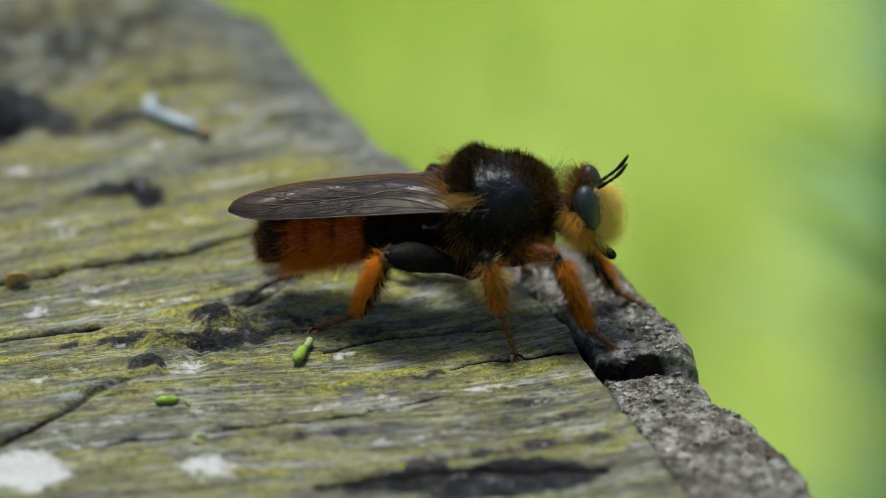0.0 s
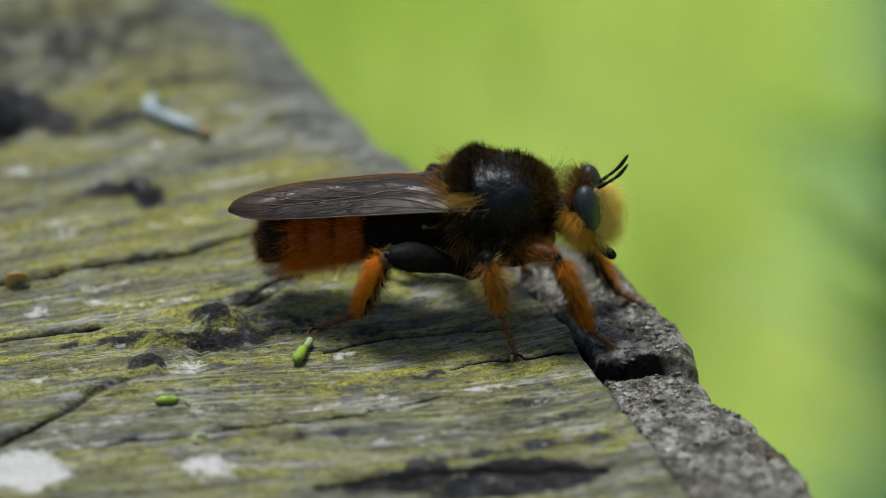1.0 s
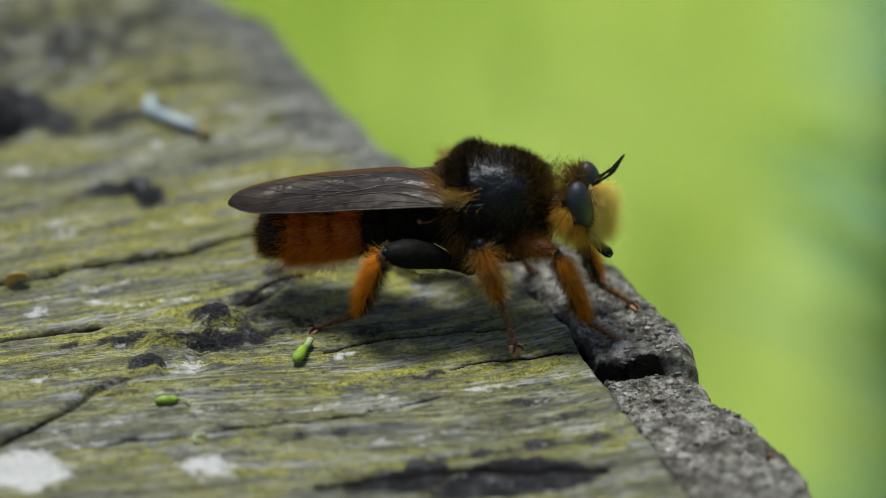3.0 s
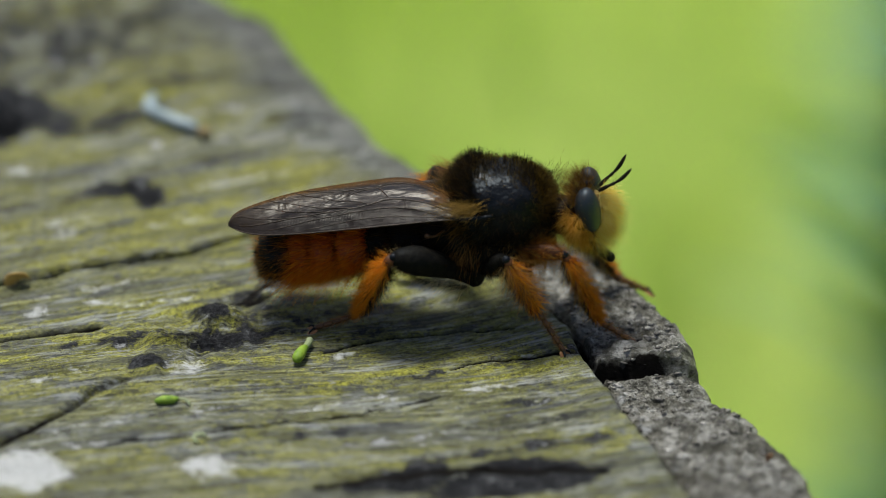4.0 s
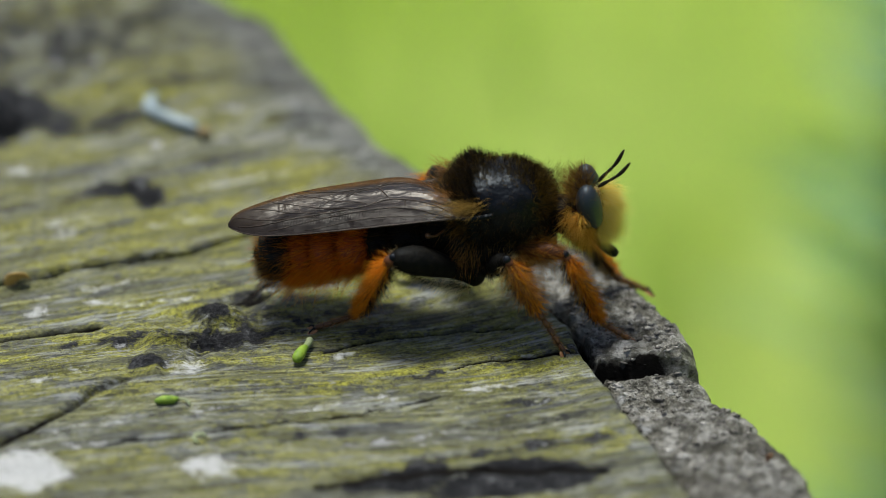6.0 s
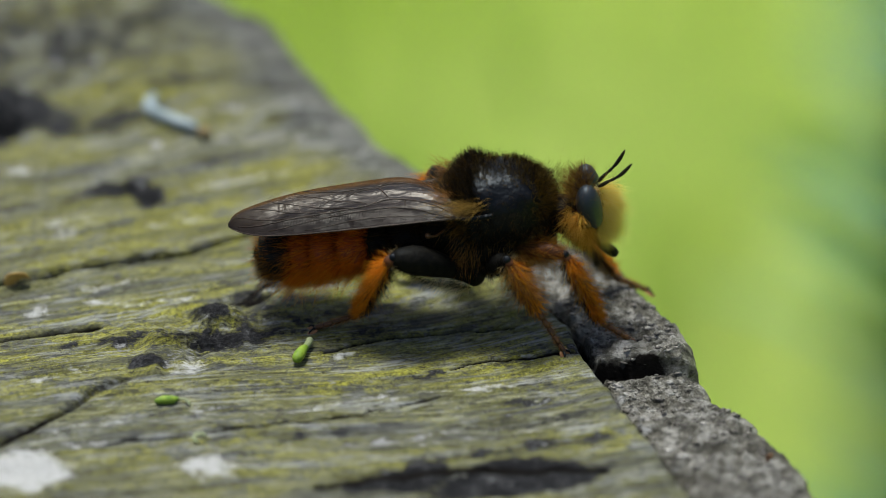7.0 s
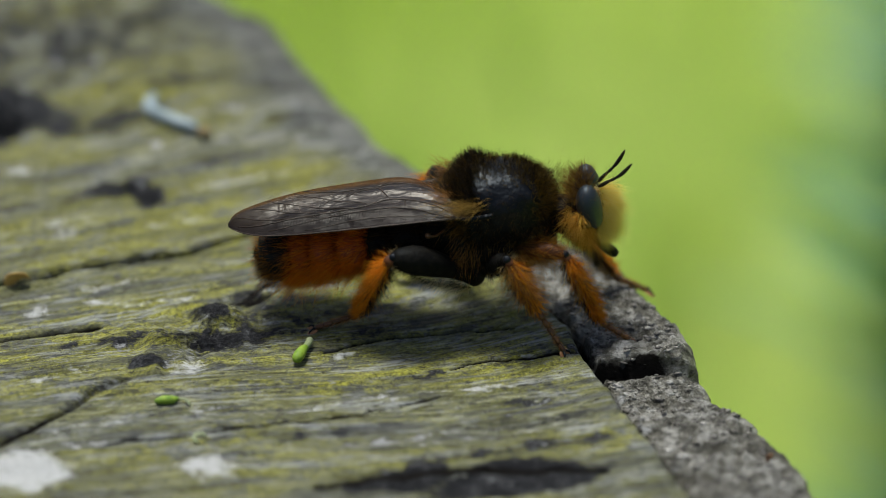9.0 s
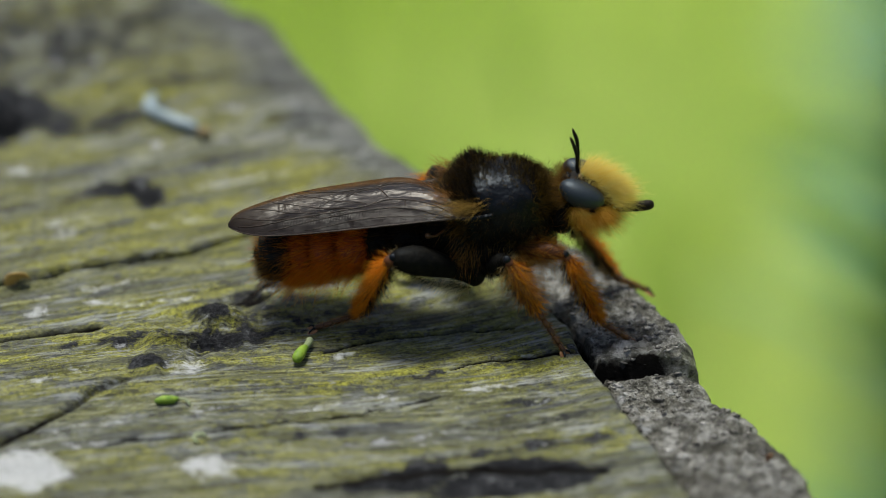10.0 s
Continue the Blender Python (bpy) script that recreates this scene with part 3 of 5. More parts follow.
def support_post():
    w, dpt, top, low = 45, 45, -110.2, -640
    c = 4
    ring = [(-w + c, -dpt), (w - c, -dpt), (w, -dpt + c), (w, dpt - c), (w - c, dpt), (-w + c, dpt), (-w, dpt - c), (-w, -dpt + c)]
    v = [(a - 200, b - 30, z) for z in (low, top) for a, b in ring]
    f = [tuple(range(7, -1, -1)), tuple(range(8, 16))] + [(i, (i + 1) % 8, 8 + (i + 1) % 8, 8 + i) for i in range(8)]
    ob = part("wooden_post", (v, f), plain_material("grey_post_wood", (0.12, 0.11, 0.09), (0.3, 0.28, 0.24), 0.8, 60.0, 0.3, 0.001), smooth=False)
    tagged(ob, "plain grey wooden post carrying the timber beam", "post")


support_post()


# ---- meadow ----
def meadow():
    n = 60
    ring = np.concatenate([np.linspace(0, 4, 24), np.geomspace(5, 900, 22)])
    v, f = [], []
    for i, r in enumerate(ring):
        for k in range(n):
            a = 2 * math.pi * k / n
            v.append((r * math.cos(a) * 1000, r * math.sin(a) * 1000, -600 + 25 * noise.noise((r * math.cos(a), r * math.sin(a), 0)) * min(1, r)))
    for i in range(len(ring) - 1):
        for k in range(n):
            f.append((i * n + k, (i + 1) * n + k, (i + 1) * n + (k + 1) % n, i * n + (k + 1) % n))
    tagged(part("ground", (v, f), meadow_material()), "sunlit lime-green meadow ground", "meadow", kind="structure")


meadow()


def blade(rng, x, y, z, ln, width, lean, az):
    """A bent blade of grass as a folded strip with thickness."""
    t = np.linspace(0, 1, 5)
    d = np.array([math.cos(az), math.sin(az)])
    c = np.stack([x + d[0] * lean * ln * t ** 2, y + d[1] * lean * ln * t ** 2, z + ln * t * (1 - 0.35 * lean * t)], -1)
    s = np.array([-d[1], d[0], 0])
    w = width * 0.5 * (1 - t ** 2.2)[:, None]
    up = np.array([d[0], d[1], 0.3]) * width * 0.2
    v = np.concatenate([c - s * w, c + up * (1 - t)[:, None], c + s * w])
    f = [(i, i + 1, 6 + i, 5 + i) for i in range(4)] + [(5 + i, 6 + i, 11 + i, 10 + i) for i in range(4)]
    return v, f


def grass():
    rng = np.random.default_rng(3)
    vs, fs, k = [], [], 0
    for i in range(8200):
        x, y = rng.normal(60, 500), rng.normal(1100, 550)
        if abs(x + 300) < 480 and abs(y) < 200:
            continue
        v, f = blade(rng, x, y, -612, rng.uniform(40, 130), rng.uniform(3, 6), rng.uniform(0.2, 0.9), rng.uniform(0, 6.28))
        vs.append(v)
        fs += [tuple(q + k for q in g) for g in f]
        k += len(v)
    ob = part("grass", (np.concatenate(vs), fs), leaf_material("grass_blades", (0.30, 0.43, 0.075), (0.49, 0.61, 0.185), 8.0, 0.5))
    tagged(ob, "soft bright green meadow grass in the distance", "grass", kind="stuff")


grass()
GLAUCOUS = leaf_material("blue_green_leaf", (0.19, 0.36, 0.25), (0.30, 0.48, 0.37), 20.0, 0.3)
BLUISH = leaf_material("bluish_green_leaf", (0.13, 0.28, 0.16), (0.24, 0.42, 0.27), 20.0, 0.3)
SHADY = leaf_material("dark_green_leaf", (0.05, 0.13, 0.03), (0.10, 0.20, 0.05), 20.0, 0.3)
DEEP = leaf_material("deep_green_leaf", (0.20, 0.33, 0.03), (0.30, 0.44, 0.05), 20.0, 0.3)


def weed(base, height, mat, seed, label, leaves=16, span=70, low=0.10, width=17):
    """A tall meadow plant: a stem with blade-like leaves."""
    rng = np.random.default_rng(seed)
    root = tagged(new("meadow_plant"), label, "plant", "plants in the meadow")
    root.location = Vector(base) * MM
    stem = smooth_line([(0, 0, -20), (6, 4, height * 0.35), (-4, 8, height * 0.7), (5, 0, height)], 14)
    part("stem", tube(stem, np.linspace(4, 1.5, 14), 8), mat, root)
    for i in range(leaves):
        h = height * (low + (0.98 - low) * i / leaves)
        v, f = blade(rng, 0, 0, h, rng.uniform(0.7, 1.2) * span, width * rng.uniform(0.7, 1.3), rng.uniform(0.5, 1.2), i * 2.4 + rng.uniform(-.4, .4))
        part("leaf", (v, f), mat, root)
    return root


PLANTS = [
    weed((131, 860, -600), 170, GLAUCOUS, 1, "tall blue-green meadow plant, far out of focus", 22, 50),
    weed((158, 930, -600), 330, GLAUCOUS, 2, "tall blue-green meadow plant, far out of focus", 36, 66),
    weed((143, 800, -600), 170, GLAUCOUS, 4, "tall blue-green meadow plant, far out of focus", 18, 60),
    weed((128, 905, -600), 110, DEEP, 3, "low deep green meadow plant, far out of focus", 18, 50),
    weed((49, 166, -600), 540, BLUISH, 5, "tall slender blue-green meadow plant behind the beam", 60, 22, 0.80, 7),
    weed((48, 150, -600), 552, SHADY, 6, "tall slender dark green meadow plant behind the beam", 40, 20, 0.89, 5),
]


# ---- small things on the wood ----
def wood_z(x, y):
    h, _, _ = top_height(np.array([float(x)]), np.array([float(y)]))
    return float(h[0])


def on_wood(points, lift):
    """Points laid on the wood, lifted a little."""
    return [(x, y, wood_z(x, y) + lift + dz) for x, y, dz in points]


def small_things():
    white = plain_material("waxy_white", (0.19, 0.25, 0.28), (0.29, 0.36, 0.40), 0.5, 700.0, 0.4)
    tan = plain_material("pale_tan", (0.34, 0.21, 0.05), (0.56, 0.36, 0.10), 0.5, 900.0, 0.4)
    straw = plain_material("straw_brown", (0.20, 0.15, 0.07), (0.34, 0.27, 0.14), 0.6, 900.0, 0.3)
    line = smooth_line(on_wood([(-17.95, 17.8, 0.2), (-18.25, 16.7, 0.1), (-17.45, 15.5, 0.1), (-16.2, 14.6, 0.1), (-15.1, 13.9, 0.1)], 0.38), 22)
    bit = part("husk", tube(line, np.interp(np.linspace(0, 1, 22), [0, 0.1, 0.5, 0.9, 1], [0.26, 0.40, 0.40, 0.36, 0.24]), 12), white)
    tagged(bit, "small curled whitish plant husk lying on the beam", "husk")
    part("brown_end", ball(on_wood([(-14.7, 13.7, 0)], 0.38)[0], (0.45, 0.38, 0.32), 14, 10), straw, bit)
    green = plain_material("fresh_green", (0.10, 0.20, 0.012), (0.24, 0.36, 0.035), 0.6, 1600.0, 0.4)
    pale = plain_material("pale_green", (0.20, 0.26, 0.12), (0.34, 0.38, 0.24), 0.6, 900.0, 0.4)
    body = smooth_line(on_wood([(-8.4, -13.4, 0), (-8.25, -13.0, 0.05), (-8.0, -12.4, 0.05), (-7.8, -11.9, 0)], 0.36), 12)
    bud = part("flower_bud", tube(body, np.interp(np.linspace(0, 1, 12), [0, 0.15, 0.45, 0.8, 1], [0.10, 0.29, 0.34, 0.22, 0.15]), 14), green)
    tagged(bud, "small green flower bud with a pale stalk lying on the beam", "bud")
    part("stalk", tube(smooth_line(on_wood([(-7.85, -12.0, 0), (-7.7, -11.6, 0), (-7.58, -11.25, 0.05)], 0.34), 8), (0.20, 0.21, 0.2, 0.2, 0.21, 0.22, 0.23, 0.16), 10), pale, bud, "pale whitish-green stalk")
    body = smooth_line(on_wood([(-16.2, -17.7, 0), (-15.7, -17.6, 0.05), (-15.2, -17.5, 0), (-14.9, -17.3, 0)], 0.22), 12)
    seed = part("green_seed", tube(body, np.interp(np.linspace(0, 1, 12), [0, 0.2, 0.6, 1], [0.08, 0.24, 0.27, 0.1]), 12), green)
    tagged(seed, "small fresh green seed lying on the mossy wood", "seed")
    part("stalk", tube(smooth_line(on_wood([(-14.95, -17.35, 0), (-14.5, -17.5, 0.1), (-14.2, -17.9, 0)], 0.18), 6), 0.07, 8), pale, seed)
    lip = wood_z(-25.2, -5.4)
    flake = smooth_line([(-25.6, -4.3, lip + 0.12), (-25.2, -4.2, lip + 0.55), (-24.6, -4.0, lip + 0.62), (-24.2, -3.9, lip + 0.35)], 12)
    tagged(part("bud_scale", tube(flake, np.interp(np.linspace(0, 1, 12), [0, 0.35, 0.7, 1], [0.10, 0.55, 0.42, 0.04]), 12, 0.22, (0.3, 0.9, 0.5)), tan), "small curled orange-brown bud scale beside a crack", "bud scale")
    tip = smooth_line(on_wood([(17.9, -22.6, 0.1), (18.1, -22.5, 0.5), (18.3, -22.5, 0.7)], 0.1), 6)
    tagged(part("moss_sprig", tube(tip, (0.1, 0.12, 0.16, 0.2, 0.18, 0.06), 8), AMBER), "tiny reddish moss capsule on the broken end", "moss")
    k = np.linspace(0.6, 4.6, 17)
    ring = np.stack([-13.5 + 0.34 * np.cos(k), -21.4 + 0.42 * np.sin(k), wood_z(-13.5, -21.4) + 0.12 + 0 * k], -1)
    tagged(part("pale_ring", tube(ring, 0.10, 8), pale), "tiny pale broken ring on the wood", "crust")


small_things()


def crumbs():
    """Loose crumbs of wood and grit on the broken end."""
    rng = np.random.default_rng(12)
    shapes = []
    y = rng.uniform(-32, -3, 900)
    s0, e0 = split_x(y), end_x(np.clip(y, -34, 40))
    x = s0 + 0.3 + (e0 - s0 - 0.5) * rng.uniform(0, 1, 900)
    z, _, _ = top_height(x, y)
    for i in range(900):
        r = 0.06 + 0.20 * rng.random() ** 2.5
        u = unit(rng.normal(0, 1, (9, 3))) * rng.uniform(0.7, 1.1, (9, 1)) * r * (1.4, 1.0, 0.5)
        bm = bmesh.new()
        for p in u:
            bm.verts.new(p)
        bmesh.ops.convex_hull(bm, input=bm.verts)
        bm.verts.index_update()
        keep = [v for v in bm.verts if v.link_faces]
        order = {v: q for q, v in enumerate(keep)}
        shapes.append((np.array([v.co for v in keep]) + (x[i], y[i], z[i] + r * 0.1), [tuple(order[v] for v in f.verts) for f in bm.faces]))
        bm.free()
    tagged(part("crumbs", join(*shapes), crumb_material()), "grey and whitish crumbs of rotten wood and grit", "crumbs", kind="stuff")


def crumb_material():
    m = Nodes("wood_crumb")
    rnd = m.add("ShaderNodeNewGeometry").outputs["Random Per Island"]
    m.set(Base_Color=m.ramp(rnd, [(0.0, (0.03, 0.028, 0.025)), (0.5, (0.12, 0.115, 0.105)), (0.9, (0.19, 0.185, 0.17)), (1.0, (0.40, 0.40, 0.38))]), Roughness=0.7)
    return m.mat


crumbs()


def white_chips():
    """Larger pale splinters caught on the crumbling end."""
    chalky = plain_material("chalky_wood", (0.19, 0.19, 0.18), (0.44, 0.44, 0.42), 0.7, 1500.0, 0.3, 0.0001)
    for i, (x, y, r) in enumerate(((9.9, -14.0, 0.34), (10.4, -14.6, 0.18), (11.3, -17.8, 0.32), (11.0, -18.6, 0.17), (12.6, -20.9, 0.28), (13.3, -21.8, 0.34), (12.9, -14.1, 0.20), (14.6, -18.6, 0.18))):
        def jagged(u):
            return u * (1 + 0.40 * np.sin(u[:, [0]] * 5 + i) * np.sin(u[:, [1]] * 6 + 2 * i) + 0.12 * np.sin(u[:, [2]] * 9 + i))
        chip = part("wood_chip", ball((x, y, wood_z(x, y) + 0.05), (r, r * 0.6, r * 0.4), 12, 8, jagged), chalky, smooth=False)
        tagged(chip, "pale whitish splinter of wood on the crumbling end", "splinter", "pale splinters")


white_chips()


# ---- robber fly ----
# its own space: x forward, y to its left, z up, the origin on the wood below the thorax
fly = tagged(new("robber_fly"), "large furry black and orange robber fly standing on the beam", "fly")
TH, TH_R = (0.0, 0, 8.0), (2.95, 2.6, 2.50)
NECK = (3.8, 0, 8.05)


def humped(u):
    """The thorax: flat along the back, a hump behind, falling to the neck, with a groove across."""
    u = np.sign(u) * np.abs(u) ** np.array([0.74, 0.92, 0.84])
    up = np.clip(u[:, 2], 0, 1)
    u[:, 2] += up * (0.11 * np.exp(-((u[:, 0] + 0.62) / 0.34) ** 2) - 0.10 * np.clip(u[:, 0], 0, 1) ** 2)
    u[:, 1] *= 1 - 0.12 * np.clip(u[:, 0], 0, 1) ** 2
    dents = np.sin(u[:, [0]] * 7 + 1) * np.sin(u[:, [1]] * 6 + u[:, [2]] * 5) + 0.6 * np.sin(u[:, [0]] * 13 + u[:, [2]] * 11)
    groove = np.exp(-((u[:, [0]] + 0.42 + 0.25 * u[:, [2]]) / 0.08) ** 2) * (np.abs(u[:, [1]]) > 0.25)
    return u * (1 + 0.014 * dents - 0.055 * groove)


def thorax():
    th = part("thorax", ball(TH, TH_R, 64, 44, humped), CUTICLE, fly, "glossy blue-black domed thorax")
    part("scutellum", ball((-2.85, 0, 8.5), (0.9, 1.5, 0.75), 24, 14), THIGH, th)
    for s in (-1, 1):
        stalk = smooth_line([(-3.1, s * 2.0, 7.3), (-3.5, s * 2.5, 7.2), (-3.9, s * 2.8, 7.3)], 6)
        part("halter", join(tube(stalk, 0.06, 8), ball((-4.0, s * 2.82, 7.35), (0.17, 0.15, 0.15), 12, 8)), AMBER, th, "small brown club behind the wing root")
    chest = part("chest", join(ball((0.2, 0, 5.7), (3.0, 2.15, 1.9), 36, 22), ball((3.5, 0, 7.3), (0.95, 1.15, 1.15), 22, 14), ball((-2.5, 0, 6.1), (1.7, 2.0, 1.75), 26, 18), ball((-1.3, 0, 4.9), (2.0, 1.7, 1.4), 26, 18)), CUTICLE_DULL, fly)

    def fur(name, count, keep, lean, ln, mat, seed, label="", width=0.022, spread=0.3, bend=(0, 0, -0.1), flat=(0.75, 0.9, 1.0)):
        r, n = on_ball(TH, TH_R, count, keep, seed, humped)
        part(name, hairs(r, n * flat + lean, ln(r) if callable(ln) else ln, width, bend, seed + 300, spread), mat, th, label)

    def ragged(u, k):
        return 0.10 * np.sin(u[:, 0] * 37 + u[:, 2] * 29 + k) + 0.06 * np.sin(u[:, 1] * 61 + k)

    # a dense black brush on the hump, short olive-brown nap along the back, golden brown in front, the sides bare
    fur("hump_fur", 2600, lambda u: (u[:, 2] > 0.25) & (u[:, 0] < -0.30 + ragged(u, 0)), (-0.22, 0, 0.45), 0.85, FUR_BLACK, 11, "dense upright black brush on the hump", 0.024)
    fur("hump_edge", 520, lambda u: (u[:, 2] > 0.20) & (u[:, 0] < -0.40), (-0.30, 0, 0.45), 1.0, FUR_DARKGOLD, 12)
    fur("back_fur", 2000, lambda u: (u[:, 2] > 0.5) & (np.abs(u[:, 1]) < 0.40 + ragged(u, 1)), (-0.15, 0, 0.35), 0.62, FUR_BLACK, 13, "short black upright fur")
    fur("brown_nap", 2300, lambda u: (u[:, 2] > 0.45) & (u[:, 0] > -0.4) & (np.abs(u[:, 1]) < 0.52 + ragged(u, 2)), (-0.3, 0, 0.05), 0.34, FUR_OLIVE, 14, "short olive-brown nap along the back")
    fur("golden_fur", 1500, lambda u: (u[:, 2] > -0.05) & (u[:, 0] > 0.64 + ragged(u, 3)), (-0.05, 0, 0.25), 0.62, FUR_OLIVE, 15, "golden-brown fur in front")
    fur("collar_fur", 700, lambda u: (u[:, 2] > -0.3) & (u[:, 0] > 0.75), (0.2, 0, 0.3), 0.75, FUR_BLACK, 16)
    fur("flank_fur", 4600, lambda u: (u[:, 2] < 0.34 + 2 * ragged(u, 4)) & (u[:, 2] > -0.8) & (np.abs(u[:, 1]) > 0.2), (-0.2, 0, -0.25), 0.5, FUR_BLACK, 17, "thin dark flank fur", 0.028, 0.4, (0, 0, -0.2), (1, 1, 1))
    fur("flank_gold", 620, lambda u: (u[:, 2] < 0.1) & (u[:, 2] > -0.8) & (np.abs(u[:, 1]) > 0.3), (-0.1, 0, 0.1), 0.8, FUR_DARKGOLD, 18, "", 0.022, 0.4)
    fur("side_down", 900, lambda u: (u[:, 2] > -0.1) & (u[:, 2] < 0.9), (-0.5, 0, -0.1), 0.28, FUR_DARKGOLD, 19, "", 0.014, 0.4)
    r, n = on_ball((-2.85, 0, 8.5), (0.95, 1.55, 0.8), 900, lambda u: u[:, 0] < 0.5, 20)
    part("scutellum_fur", hairs(r, n + (-0.7, 0, 0.25), 0.7, 0.022, (0, 0, -0.15), 21, 0.35), FUR_DARKGOLD, th, "long golden-brown bristles")
    part("scutellum_bristle", hairs(r[::5], n[::5] * 0.5 + (-0.45, 0, 0.9), 1.1, 0.022, (0, 0, -0.1), 22, 0.3), FUR_TAN, th)
    # tufts on the sides
    for s in (-1, 1):
        def tuft(c, d, count, ln, mat, seed, size):
            rng = np.random.default_rng(seed)
            roots = np.asarray(c) + rng.normal(0, 1, (count, 3)) * np.asarray(size) * (1, 0.4, 1)
            roots[:, 1] = s * np.abs(roots[:, 1])
            part("side_tuft", hairs(roots, np.repeat([d], count, 0), ln, 0.024, (-0.1, 0, -0.25), seed + 1, 0.3), mat, chest)
        tuft((-1.5, s * 2.4, 9.1), (-0.95, s * 0.35, -0.05), 170, 1.3, FUR_GOLD, 21, (0.65, 0.3, 0.20))
        tuft((-1.7, s * 2.5, 8.9), (-0.4, s * 0.9, 0.35), 80, 1.1, FUR_GOLD, 45, (0.5, 0.2, 0.35))
        tuft((-3.0, s * 1.6, 9.2), (-0.75, s * 0.2, 0.75), 80, 1.2, FUR_TAN, 41, (0.35, 0.5, 0.2))
        tuft((-1.9, s * 2.1, 6.0), (-0.2, s * 0.9, -0.55), 130, 1.25, FUR_TAN, 23, (0.5, 0.3, 0.6))
        tuft((3.4, s * 1.5, 6.7), (0.1, s * 0.8, 0.25), 70, 0.9, FUR_TAN, 25, (0.4, 0.3, 0.6))
        tuft((0.4, s * 2.2, 6.0), (-0.1, s * 1.0, 0.1), 50, 1.1, FUR_GOLD, 35, (0.5, 0.2, 0.5))
        tuft((2.2, s * 2.0, 7.2), (0.2, s * 1.0, 0.5), 40, 0.9, FUR_DARKGOLD, 37, (0.4, 0.2, 0.4))
        tuft((1.3, s * 2.0, 5.3), (0.25, s * 0.9, 0.35), 110, 1.4, FUR_TAN, 43, (0.6, 0.2, 0.25))
        tuft((-2.0, s * 2.3, 7.6), (-0.8, s * 0.6, -0.1), 70, 1.0, FUR_BROWN, 39, (0.4, 0.2, 0.3))
        tuft((3.0, s * 1.2, 8.9), (0.5, s * 0.5, 0.8), 200, 0.8, FUR_DARKGOLD, 31, (0.35, 0.5, 0.5))
        tuft((3.6, s * 1.0, 7.6), (0.35, s * 0.9, 0.1), 220, 0.85, FUR_BLACK, 33, (0.35, 0.4, 0.7))
        tuft((1.4, s * 2.35, 7.0), (0.1, s * 1.0, 0.2), 70, 0.8, FUR_DARKGOLD, 27, (0.9, 0.2, 0.8))
        tuft((2.3, s * 1.6, 5.4), (0.3, s * 0.8, -0.5), 160, 1.1, FUR_TAN, 29, (0.5, 0.3, 0.4))


thorax()


